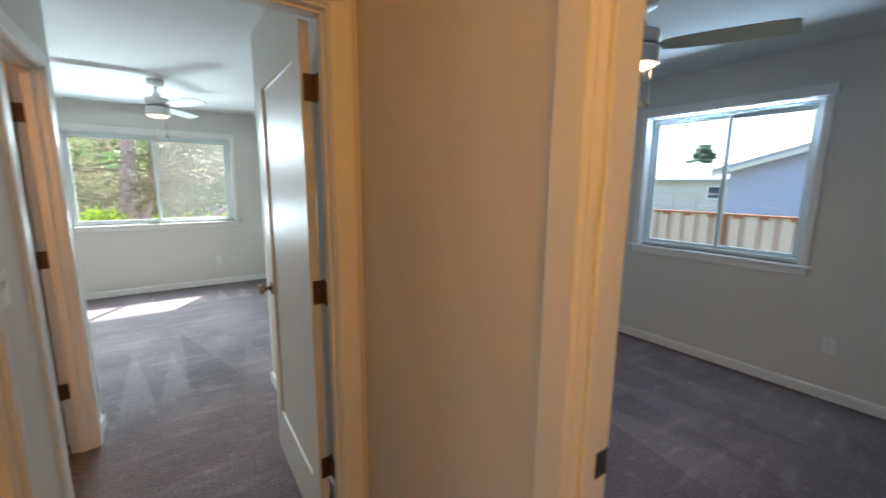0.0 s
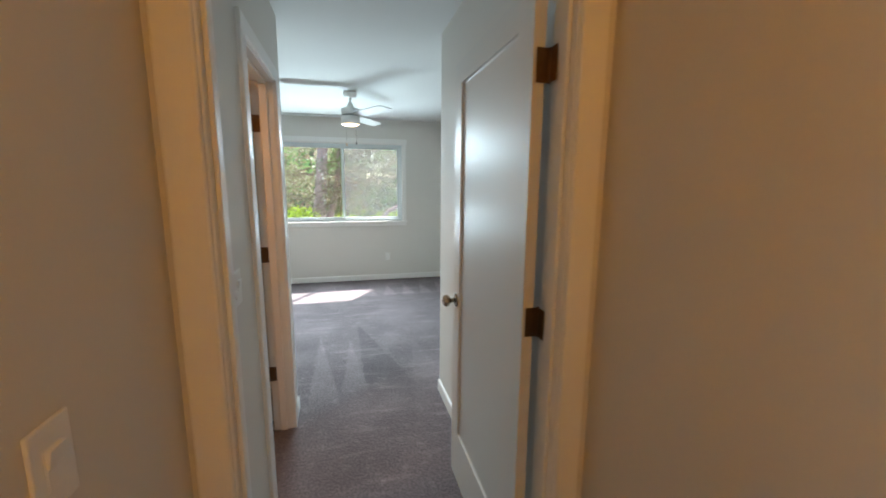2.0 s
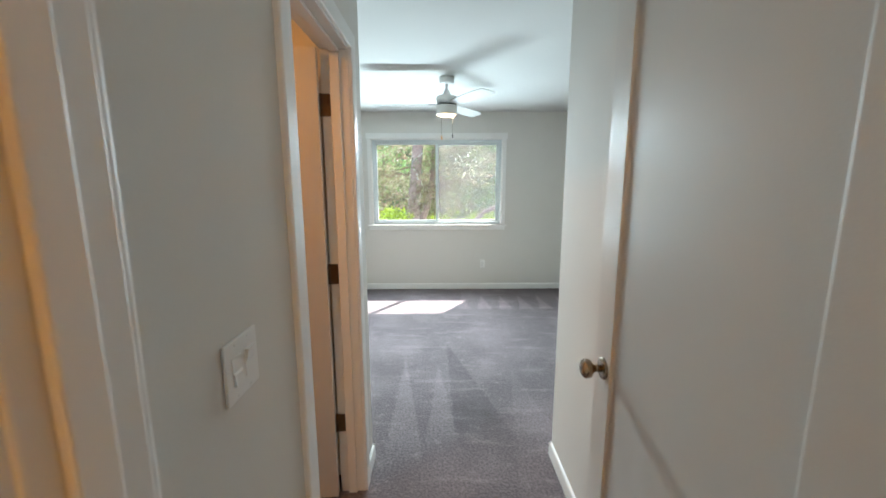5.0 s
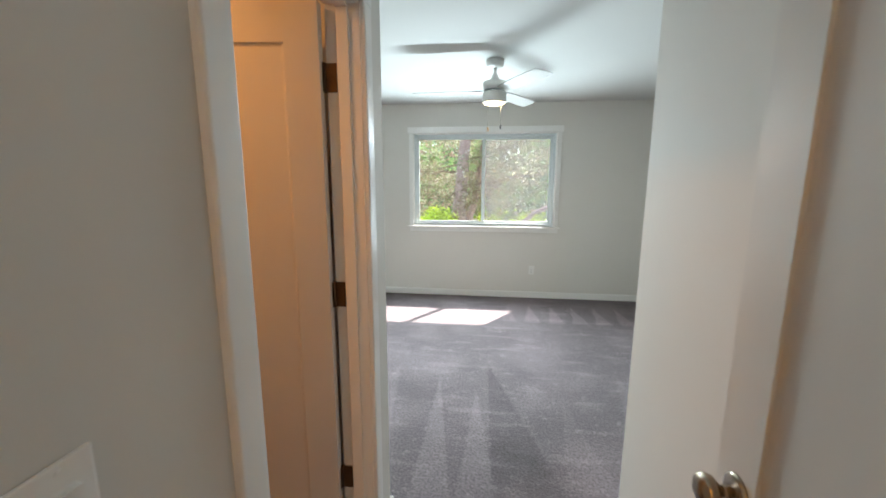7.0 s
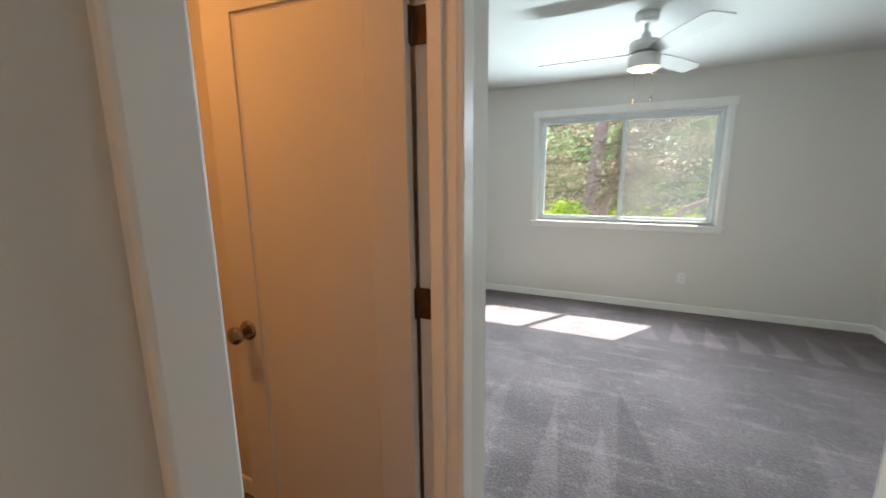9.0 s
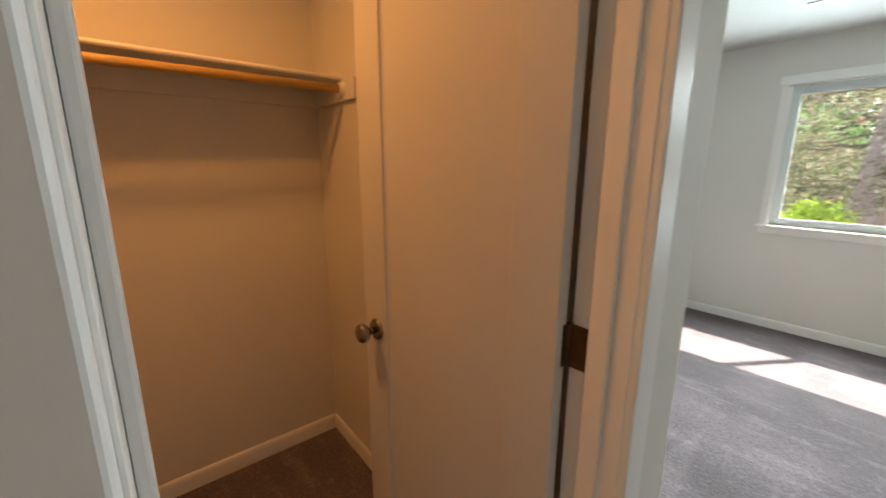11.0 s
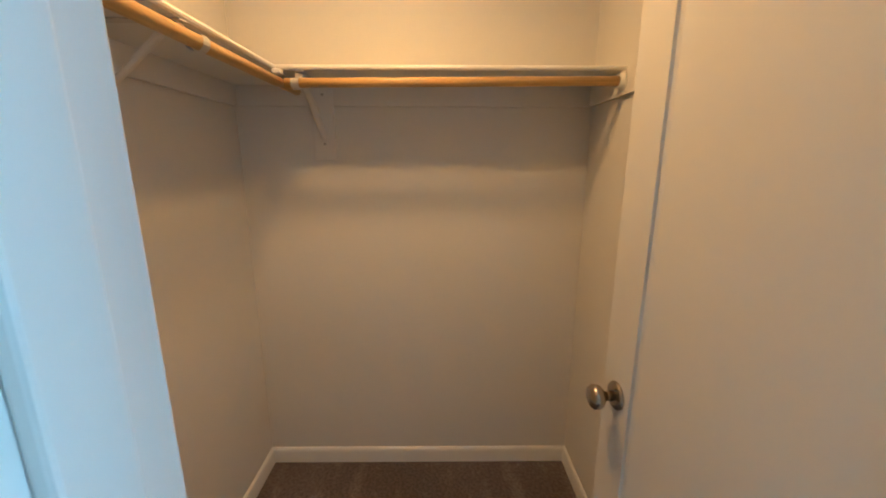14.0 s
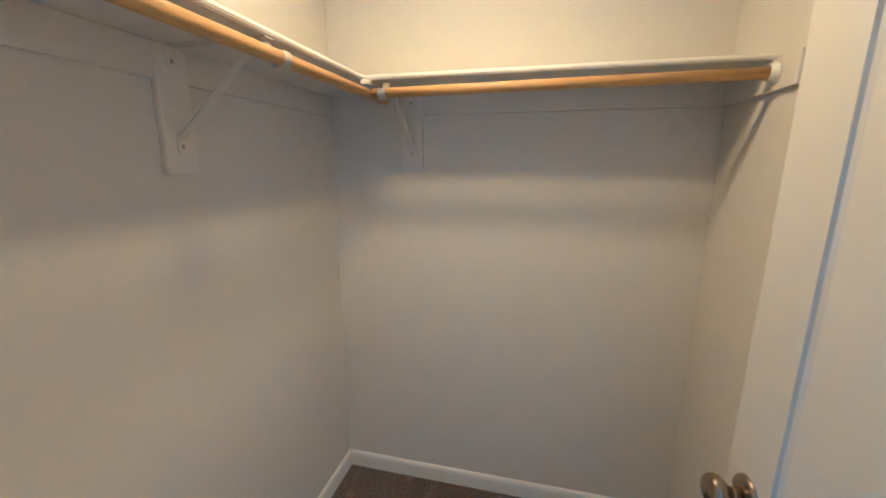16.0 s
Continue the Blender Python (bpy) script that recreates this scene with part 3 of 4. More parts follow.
def window(name, label, m, x0, x1, z0, z1, screen_right, mid):
    """A white two-pane slider with head board, side boards, stool and apron. Local x along the wall, y outwards."""
    win = empty(name)
    tagged(win, label, "window", kind="structure")

    def p(nm, bm, mat, parent=win, lab=""):
        bm.transform(m)
        return part(nm, bm, mat, parent, lab)

    s = 0.048
    p("head_board", box(x0 - s - 0.014, x1 + s + 0.014, -0.024, 0, z1 + 0.001, z1 + 0.075, 0.002), TRIM)
    p("side_board", box(x0 - s, x0, -0.018, 0, z0 + 0.001, z1, 0.002), TRIM)
    p("side_board", box(x1, x1 + s, -0.018, 0, z0 + 0.001, z1, 0.002), TRIM)
    p("window_sill", box(x0 - s - 0.02, x1 + s + 0.02, -0.036, 0.07, z0 - 0.02, z0, 0.003), TRIM)
    p("apron", box(x0 - s, x1 + s, -0.018, 0, z0 - 0.072, z0 - 0.0205, 0.002), TRIM)
    for a, b in ((x0, x0 + 0.008), (x1 - 0.008, x1)):
        p("reveal", box(a, b, -0.002, 0.07, z0, z1 - 0.008), TRIM)
    p("reveal", box(x0, x1, -0.002, 0.07, z1 - 0.008, z1), TRIM)
    f = 0.045
    y0, y1 = 0.055, 0.125

    def frame_bars(nm, a0, a1, b0, b1, wd, ya, yb, parent):
        for bx in ((a0, a0 + wd, b0, b1), (a1 - wd, a1, b0, b1), (a0 + wd, a1 - wd, b0, b0 + wd), (a0 + wd, a1 - wd, b1 - wd, b1)):
            p(nm, box(bx[0], bx[1], ya, yb, bx[2], bx[3], 0.003), VINYL, parent)

    X0, X1, Z0, Z1 = x0 + 0.008, x1 - 0.008, z0, z1 - 0.008
    frame_bars("window_frame", X0, X1, Z0, Z1, 0.032, y0, y1, win)
    g0, g1, h0, h1 = X0 + 0.030, X1 - 0.030, Z0 + 0.030, Z1 - 0.030
    for a0, a1, ya in ((g0, mid + 0.020, 0.066), (mid - 0.020, g1, 0.094)):
        sash = p("sash", box(a0, a0 + 0.032, ya, ya + 0.026, h0, h1, 0.003), VINYL)
        p("sash_rail", box(a1 - 0.032, a1, ya, ya + 0.026, h0, h1, 0.003), VINYL, sash)
        p("sash_rail", box(a0 + 0.032, a1 - 0.032, ya, ya + 0.026, h0, h0 + 0.032, 0.003), VINYL, sash)
        p("sash_rail", box(a0 + 0.032, a1 - 0.032, ya, ya + 0.026, h1 - 0.032, h1, 0.003), VINYL, sash)
        pane = p("pane", box(a0 + 0.03, a1 - 0.03, ya + 0.010, ya + 0.014, h0 + 0.03, h1 - 0.03), GLASS, sash, "clear glass pane")
        pane.visible_shadow = False
    if screen_right:
        scr = p("insect_screen", box(mid + 0.012, g1 - 0.02, 0.1215, 0.1225, h0 + 0.02, h1 - 0.02), SCREEN, win, "grey insect screen")
        scr.visible_shadow = False
    return win


window("window_1", "white vinyl sliding window with insect screen and painted trim", pose(0, BACK, 0), *WIN1, True, -0.19)
window("window_2", "white vinyl sliding window with painted trim and sill", pose(RX, 0, 0, 0, 0, -90), -WIN2[1], -WIN2[0], WIN2[2], WIN2[3], False, -4.84)


# ---- switches and outlets ----
def plate_thing(name, label, category, m, gangs, kind, tipped=()):
    """A wall plate facing local -Y, its back on the wall."""
    th = empty(name)
    th.matrix_world = m
    tagged(th, label, category)
    w = 0.070 + 0.046 * (gangs - 1)
    part("plate", box(-w / 2, w / 2, -0.006, 0, -0.057, 0.057, 0.0025), PLASTIC, th)
    for g in range(gangs):
        cx = (g - (gangs - 1) / 2) * 0.046
        if kind == "switch":
            part("switch_frame", box(cx - 0.0165, cx + 0.0165, -0.0066, -0.004, -0.0275, 0.0275, 0.0008), PLASTIC, th)
            up = -1 if g in tipped else 1
            part("rocker", prism([(-0.026, 0.0), (-0.026, 0.0008), (0.001, 0.0012), (0.0045, 0.0040), (0.026, 0.0072), (0.026, 0.0)], (cx - 0.0145, -0.0064, 0), (0, 0, up), (0, -1, 0), (0.029, 0, 0)), PLASTIC, th)
        else:
            for cz in (-0.0195, 0.0195):
                f = part("socket", box(cx - 0.0165, cx + 0.0165, -0.0078, -0.004, cz - 0.014, cz + 0.014, 0.002), PLASTIC, th)
                part("slot", box(cx - 0.007, cx - 0.005, -0.0083, -0.0076, cz - 0.002, cz + 0.007), DARK, f)
                part("slot", box(cx + 0.005, cx + 0.007, -0.0083, -0.0076, cz - 0.002, cz + 0.006), DARK, f)
                part("slot", lathe([(0.0, 0.0), (0.0022, 0.0), (0.0022, 0.0006), (0.0, 0.0006)], "Y", 10, pose(cx, -0.0083, cz - 0.0085)), DARK, f)
        for sz in (-0.048, 0.048):
            part("screw", lathe([(0.0, 0.0), (0.003, 0.0), (0.0022, -0.0009), (0.0, -0.001)], "Y", 10, pose(cx, -0.006, sz)), PLASTIC, th)
    return th


plate_thing("light_switch", "white two-gang rocker light switch on the passage wall", "light switch", pose(PASS_L, 5.205, 1.155, 0, 0, 90), 2, "switch", (0,))
plate_thing("light_switch", "white single rocker light switch on the hall wall", "light switch", pose(HALL_L, 4.386, 1.155, 0, 0, 90), 1, "switch")
plate_thing("electrical_outlet", "white duplex outlet low on the wall under the window", "outlet", pose(0.452, BACK, 0.366), 1, "outlet")
plate_thing("electrical_outlet", "white duplex outlet low on the side room wall", "outlet", pose(RX, 4.043, 0.393, 0, 0, -90), 1, "outlet")


# ---- ceiling fans ----
def ceiling_fan(x, y, blade_turn, label):
    fan = empty("ceiling_fan", x, y, H)
    fan.matrix_world = pose(x, y, H) @ Matrix.Diagonal((1.06, 1.06, 0.915, 1))
    tagged(fan, label, "ceiling fan", group="ceiling fans")
    part("canopy", lathe([(0.0, 0.0), (0.066, 0.0), (0.066, -0.030), (0.062, -0.052), (0.048, -0.062), (0.018, -0.066), (0.0, -0.066)], "Z", 36), FANWHITE, fan, smooth=True)
    part("downrod", lathe([(0.0, -0.06), (0.0125, -0.06), (0.0125, -0.15), (0.0, -0.15)], "Z", 20), FANWHITE, fan, smooth=True)
    part("rod_collar", lathe([(0.014, -0.115), (0.022, -0.125), (0.034, -0.165), (0.038, -0.180), (0.0, -0.182)], "Z", 28), FANWHITE, fan, smooth=True)
    part("motor_housing", lathe([(0.0, -0.180), (0.082, -0.181), (0.089, -0.188), (0.089, -0.248), (0.0, -0.250)], "Z", 40), FANWHITE, fan, smooth=True)
    part("band", lathe([(0.0, -0.249), (0.080, -0.250), (0.080, -0.270), (0.0, -0.271)], "Z", 40), CHROME, fan, "brushed metal band", smooth=True)
    lk = part("light_kit", lathe([(0.0, -0.270), (0.088, -0.271), (0.090, -0.276), (0.090, -0.350), (0.086, -0.356), (0.093, -0.356), (0.0, -0.352)], "Z", 40), FANWHITE, fan, smooth=True)
    part("diffuser", lathe([(0.0775, -0.3565), (0.074, -0.366), (0.05, -0.374), (0.0, -0.377)], "Z", 36), GLOW, lk, "glowing warm white diffuser", smooth=True)
    for i in range(3):
        bm = bmesh.new()
        pts = [(0.10, -0.040), (0.16, -0.055), (0.30, -0.066), (0.50, -0.070), (0.585, -0.066), (0.600, -0.055), (0.625, 0.045), (0.61, 0.058), (0.50, 0.064), (0.30, 0.062), (0.16, 0.052), (0.10, 0.040)]
        lo = [bm.verts.new((px, py, -0.003)) for px, py in pts]
        hi = [bm.verts.new((px, py, 0.003)) for px, py in pts]
        bm.faces.new(lo[::-1])
        bm.faces.new(hi)
        for k in range(len(pts)):
            bm.faces.new((lo[k], lo[(k + 1) % len(pts)], hi[(k + 1) % len(pts)], hi[k]))
        bm.transform(pose(0, 0, -0.262, 0, 0, blade_turn + 120 * i) @ pose(0, 0, 0, -12))
        bl = part("blade", bm, BLADE, fan, "grey fan blade")
        bm = box(0.06, 0.17, -0.018, 0.018, 0.004, 0.009, 0.002)
        bm.transform(pose(0, 0, -0.262, 0, 0, blade_turn + 120 * i) @ pose(0, 0, 0, -12))
        part("blade_arm", bm, CHROME, bl)
    for cx, cy, low, fob in ((-0.045, -0.055, -0.585, ORANGE_TAG), (0.050, -0.040, -0.565, BLACK_TAG)):
        n = 46
        chain = tube([(cx, cy, -0.34 + (low + 0.34) * k / n) for k in range(n + 1)], [0.0016 if k % 2 else 0.0009 for k in range(n + 1)], 5)
        ch = part("pull_chain", chain, NICKEL, fan)
        part("fob", lathe([(0.0, 0.02), (0.004, 0.015), (0.006, -0.012), (0.004, -0.02), (0.0, -0.022)], "Z", 14, pose(cx, cy, low)), fob, ch, smooth=True)
    return fan


ceiling_fan(-0.085, 8.27, 180, "white three-blade ceiling fan with lit lamp and pull chains")
ceiling_fan(2.02, 4.68, -63, "white three-blade ceiling fan with lit lamp in the side room")

# ---- ceiling lamps of the hall and closet ----


def dome_lamp(x, y, label):
    l = empty("ceiling_light", x, y, H)
    tagged(l, label, "ceiling light", group="dome ceiling lights")
    part("base", lathe([(0.0, 0.0), (0.10, 0.0), (0.10, -0.018), (0.092, -0.022), (0.0, -0.022)], "Z", 32), FANWHITE, l, smooth=True)
    part("dome", lathe([(0.088, -0.0225), (0.082, -0.045), (0.06, -0.062), (0.03, -0.070), (0.0, -0.072)], "Z", 32), GLOW_WARM, l, "glowing warm glass dome", smooth=True)


dome_lamp(0.0, 2.9, "small warm glowing dome light on the hall ceiling")
dome_lamp(-1.35, 5.52, "small warm glowing dome light on the closet ceiling")

# ---- closet shelves, rods and brackets ----
SH_TOP, SH_T = 1.787, 0.017
SH_X, SH_Y = -1.828, 5.165           # front edges of the west and south shelves
CLX, CLY0, CLY1 = -2.12, 4.877, 6.338
NOSING = [(0, 0), (0, SH_T), (0.012, SH_T), (0.017, SH_T * 0.8), (0.019, SH_T * 0.5), (0.017, SH_T * 0.2), (0.012, 0)]


def shelf(origin, u, run, label):
    """A shelf board with a rounded nosing along its front."""
    depth = 0.292 if abs(u[0]) > 0 else 0.288
    board = depth - 0.019
    o, uv = Vector((*origin, SH_TOP - SH_T)), Vector((*u, 0))
    ob = link("closet_shelf", prism([(0, 0), (0, SH_T), (board, SH_T), (board, 0)], o, uv, (0, 0, 1), (*run, 0)), SHELF)
    part("nosing", prism(NOSING, o + uv * (board + 0.0003), uv, (0, 0, 1), (*run, 0)), SHELF, ob)
    return tagged(ob, label, "shelf", group="closet shelves")


shelf((CLX, SH_Y + 0.001), (1, 0), (0, CLY1 - SH_Y - 0.001), "white painted closet shelf with rounded front edge")
shelf((CLX, CLY0), (0, 1), (CL_FACE - CLX, 0), "white painted closet shelf along the adjoining wall")


def cleat(x0, x1, y0, y1, z0=1.690):
    ob = link("shelf_cleat", box(x0, x1, y0, y1, z0, SH_TOP - SH_T, 0.0015), WALL)
    return tagged(ob, "wall-coloured painted wooden cleat board under the shelf", "cleat", group="shelf cleats")


C = 0.017
cleat(CLX, CLX + C, CLY0 + C, CLY1)
cleat(CLX + C, CL_FACE, CLY0, CLY0 + C)
cleat(CLX + C, SH_X + 0.115, CLY1 - C, CLY1)

ROD_Z = 1.725                        # at the corner; the west rod rises to its cup
ROD_X, ROD_Y = -1.812, 5.185


def rod(points, label):
    a, b = Vector(points[0]), Vector(points[1])
    L = (b - a).length
    bm = lathe([(0.0, 0.0), (0.0156, 0.0), (0.0158, L * 0.3), (0.0156, L), (0.0, L)], "Z", 24)
    ob = link("closet_rod", bm, WOOD, smooth=True)
    ob.matrix_world = Matrix.Translation(a) @ (b - a).to_track_quat("Z", "Y").to_matrix().to_4x4()
    return tagged(ob, label, "closet rod", group="closet rods")


rod(((ROD_X, ROD_Y + 0.017, ROD_Z), (ROD_X, CLY1 - C - 0.004, ROD_Z + 0.010)), "varnished round wooden clothes rod under the shelf")
rod(((CL_FACE - 0.004, ROD_Y, ROD_Z), (ROD_X - 0.150, ROD_Y, ROD_Z)), "varnished round wooden clothes rod meeting the other at the corner")

# cup that holds the rod's end on the wall
bm = lathe([(0.0, 0.0), (0.030, 0.0), (0.030, 0.004), (0.022, 0.006), (0.022, 0.018), (0.0175, 0.018), (0.0175, 0.005), (0.0, 0.005)], "Y", 28, pose(ROD_X, CLY1 - C, ROD_Z + 0.010) @ Matrix.Scale(-1, 4, (0, 1, 0)))
tagged(link("rod_socket", bm, SHELF, smooth=True), "white round cup holding the end of the clothes rod", "rod socket")


def bracket(m, label):
    """A shelf-and-rod bracket on a backing board. Local: wall plane y=0, y out into the closet, z=0 at the underside of the shelf."""
    br = empty("shelf_bracket")
    br.matrix_world = m
    tagged(br, label, "bracket", group="shelf brackets")
    part("backing_board", box(-0.043, 0.043, 0, 0.018, -0.292, -0.001, 0.002), BRACKET, br)
    for za, zb in ((-0.052, -0.002), (-0.246, -0.196)):
        tab = [(-0.013, zb), (-0.013, za + 0.010), (-0.007, za), (0.007, za), (0.013, za + 0.010), (0.013, zb)]
        part("wall_tab", prism(tab, (0, 0.018, 0), (1, 0, 0), (0, 0, 1), (0, 0.0035, 0)), BRACKET, br)
    part("shelf_arm", box(-0.013, 0.013, 0.0215, 0.285, -0.0045, -0.001, 0.001), BRACE_SHADED, br)
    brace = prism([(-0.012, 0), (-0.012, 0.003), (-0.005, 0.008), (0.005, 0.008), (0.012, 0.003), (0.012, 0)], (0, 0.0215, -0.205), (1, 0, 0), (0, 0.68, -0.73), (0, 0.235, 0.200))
    part("brace", brace, BRACE_SHADED, br)
    cy, cz = ROD_Y - CLY0, ROD_Z - (SH_TOP - SH_T)

    def ribbon(points, half, thick):
        rb = bmesh.new()
        prev = None
        for py, pz in points:
            row = [rb.verts.new((sx, py, pz)) for sx in (-half, half)]
            if prev:
                rb.faces.new((prev[0], prev[1], row[1], row[0]))
            prev = row
        bmesh.ops.solidify(rb, geom=rb.faces[:], thickness=thick)
        return rb

    arc = [(0.250, -0.006), (0.276, -0.0065), (0.281, -0.018)]
    arc += [(cy + 0.0215 * math.cos(radians(a)), cz + 0.0215 * math.sin(radians(a))) for a in range(-210, 56, 19)]
    part("rod_hook", ribbon(arc, 0.013, 0.0035), HOOK, br, "white rod hook")
    for z in (-0.036, -0.228):
        part("screw", lathe([(0.0, 0.0215), (0.0055, 0.0215), (0.004, 0.0235), (0.0, 0.024)], "Y", 12, pose(0, 0, z)), STEEL, br)
    return br


bracket(pose(-1.358, CLY0, SH_TOP - SH_T), "white painted metal shelf bracket with rod hook on a board")
bracket(pose(CLX, 5.238, SH_TOP - SH_T, 0, 0, -90), "white painted metal shelf bracket beside the closet corner")

# small white cap where the two shelf fronts meet
cap = box(SH_X - 0.004, SH_X + 0.022, SH_Y - 0.004, SH_Y + 0.024, SH_TOP - SH_T - 0.016, SH_TOP - SH_T - 0.001, 0.003)
tagged(link("corner_clip", cap, HOOK), "small white clip under the shelf corner", "clip")

# ---- outdoors ----
GZ = -0.75
structure("ground", box(-140, 140, -60, 260, GZ - 0.2, GZ), GRASS, "uneven sunlit lawn around the house", "ground")
structure("road", box(2.5, 16, 52, 78, GZ, GZ + 0.03), CONCRETE, "pale sunlit concrete drive beyond the trees", "road")
structure("house_skirt", box(-2.75, 2.135, 6.5, BACK + 0.15, GZ, -0.12), STUCCO, "pale siding below the floor", "wall")
structure("house_skirt", box(-0.6, RX + 0.15, 1.29, 6.46, GZ, -0.12), STUCCO, "pale siding below the floor", "wall")
rng = np.random.default_rng(7)


def leaves(name, mat, centres, radii, count, size, parent=None, flat=0.75, clump=0.0):
    """Many small bent leaf blades, scattered in uneven clumps round the centres."""
    centres, radii = np.asarray(centres, float), np.asarray(radii, float)
    pick = rng.integers(0, len(centres), count)
    d = rng.normal(size=(count, 3))
    d /= np.linalg.norm(d, axis=1)[:, None]
    r = rng.random(count) ** 0.5
    p = centres[pick] + d * r[:, None] * radii[pick][:, None] * np.array([1, 1, flat])
    a = rng.normal(size=(count, 3))
    a /= np.linalg.norm(a, axis=1)[:, None]
    b = np.cross(a, rng.normal(size=(count, 3)))
    b /= np.linalg.norm(b, axis=1)[:, None]
    n = np.cross(a, b)
    s = size * (0.5 + rng.random(count))[:, None]
    v = np.stack([p - a * s, p + b * s * 0.42 + n * s * 0.18, p + a * s, p - b * s * 0.42 + n * s * 0.18], 1).reshape(-1, 3)
    f = np.arange(count * 4).reshape(-1, 4)
    tris = np.concatenate([f[:, [0, 1, 2]], f[:, [0, 2, 3]]])
    me = bpy.data.meshes.new(name)
    me.from_pydata(v.tolist(), [], tris.tolist())
    me.materials.append(mat)
    ob = new(name, me)
    if parent is not None:
        ob.parent = parent
    return ob


def branch_points(start, end, sag, n=7, wobble=0.05):
    s, e = Vector(start), Vector(end)
    pts = []
    for i in range(n + 1):
        t = i / n
        p = s.lerp(e, t)
        p.z -= sag * math.sin(math.pi * t)
        if 0 < i < n:
            p += Vector([random.uniform(-wobble, wobble) for _ in range(3)])
        pts.append(p)
    return pts


# the pine in front of the bedroom window: straight reddish trunk with pale scars
pine = empty("pine_tree", -0.86, 13.2, GZ)
tagged(pine, "tall pine with reddish scarred trunk and dry lower branches", "tree")


def under(ob, parent):
    ob.parent = parent
    ob.matrix_parent_inverse = parent.matrix_world.inverted()
    return ob


tp = [(-0.86, 13.2, GZ - 0.1), (-0.80, 13.2, 0.0), (-0.755, 13.2, 0.75), (-0.70, 13.2, 1.4), (-0.63, 13.2, 2.3), (-0.55, 13.25, 3.6), (-0.45, 13.3, 6.0), (-0.4, 13.3, 9.5)]
bm = tube(tp, [0.21, 0.17, 0.148, 0.128, 0.110, 0.10, 0.08, 0.03], 20)
for v in bm.verts:
    v.co += Vector((noise.noise(v.co * 5), noise.noise(v.co * 5 + Vector((9, 0, 0))), 0)) * 0.018
trunk = under(link("trunk", bm, BARK, smooth=True), pine)
for i in range(26):
    z = random.uniform(0.3, 3.2)
    a = random.uniform(math.pi * 1.05, math.pi * 1.95)
    k = (z - 0.0) / 2.3
    cx, rad = -0.80 + 0.17 * k, 0.168 - 0.056 * k
    m = Matrix.Translation((cx + rad * math.cos(a), 13.2 + rad * math.sin(a), z)) @ Matrix.Diagonal((1, 1, random.uniform(0.8, 1.3), 1))
    bm = bmesh.new()
    bmesh.ops.create_icosphere(bm, subdivisions=2, radius=random.uniform(0.018, 0.032))
    bm.transform(m)
    under(link("branch_scar", bm, SCAR, smooth=True), pine)
tips = []
for i in range(34):
    z = random.uniform(0.9, 4.2)
    a = random.uniform(0, 2 * math.pi)
    L = random.uniform(0.9, 2.3)
    k = z / 2.3
    s = (-0.80 + 0.17 * k, 13.2, z)
    e = (s[0] + L * math.cos(a), s[1] + L * 0.8 * math.sin(a), z + random.uniform(-0.25, 0.35))
    pts = branch_points(s, e, random.uniform(-0.1, 0.15))
    under(link("branch", tube(pts, [0.018 * (1 - 0.85 * j / 7) for j in range(8)], 6), TWIG), pine)
    tips += [tuple(p) for p in pts[3:]]
    for j in range(3):
        q = random.choice(pts[2:])
        e2 = q + Vector((random.uniform(-0.5, 0.5), random.uniform(-0.4, 0.4), random.uniform(-0.3, 0.3)))
        p2 = branch_points(q, e2, 0.03, 4, 0.02)
        under(link("twig", tube(p2, [0.006 * (1 - 0.7 * j2 / 4) for j2 in range(5)], 5), TWIG), pine)
        tips.append(tuple(e2))
crown = leaves("crown", LEAF_OLIVE, tips, [0.30] * len(tips), 9000, 0.024)
under(crown, pine)
crown = leaves("crown", LEAF_BROWN, tips, [0.34] * len(tips), 6000, 0.022)
under(crown, pine)
high = [(random.uniform(-3.2, 0.6), random.uniform(12, 15), random.uniform(4.2, 9)) for _ in range(40)]
under(leaves("crown", LEAF_GREEN, high, [0.7] * 40, 700, 0.07), pine)

# the slanting trunk beside it
lean = empty("slanting_tree", -0.60, 13.6, GZ)
tagged(lean, "young tree with a curved reddish slanting trunk", "tree")
lp = [(-0.66, 13.6, GZ - 0.05), (-0.62, 13.6, 0.2), (-0.53, 13.6, 0.75), (-0.40, 13.6, 1.15), (-0.34, 13.6, 1.5), (-0.30, 13.65, 2.1), (-0.1, 13.8, 3.4), (0.1, 14.0, 5.0)]
bm = tube(lp, [0.11, 0.10, 0.085, 0.075, 0.062, 0.05, 0.035, 0.01], 14)
under(link("trunk", bm, BARK, smooth=True), lean)
tips = []
for i in range(26):
    j = random.uniform(0.25, 1)
    q = Vector(lp[4]).lerp(Vector(lp[7]), j * 0.9) if random.random() < 0.6 else Vector(lp[4]).lerp(Vector(lp[5]), j)
    e = q + Vector((random.uniform(-0.6, 2.4), random.uniform(-0.9, 0.9), random.uniform(-0.9, 0.7)))
    pts = branch_points(q, e, random.uniform(-0.1, 0.12))
    under(link("branch", tube(pts, [0.013 * (1 - 0.85 * k / 7) for k in range(8)], 5), TWIG), lean)
    tips += [tuple(p) for p in pts[2:]]
under(leaves("crown", LEAF_OLIVE, tips, [0.26] * len(tips), 7000, 0.022), lean)
under(leaves("crown", LEAF_GREEN, tips, [0.30] * len(tips), 4000, 0.026), lean)

# a fallen, slanting limb to the east of it
limb = link("fallen_limb", tube([(0.2, 13.3, GZ - 0.05), (0.50, 13.3, 0.55), (0.85, 13.35, 0.85), (1.4, 13.4, 1.10), (2.3, 13.5, 1.35)], [0.06, 0.055, 0.05, 0.04, 0.02], 10), BARK, smooth=True)
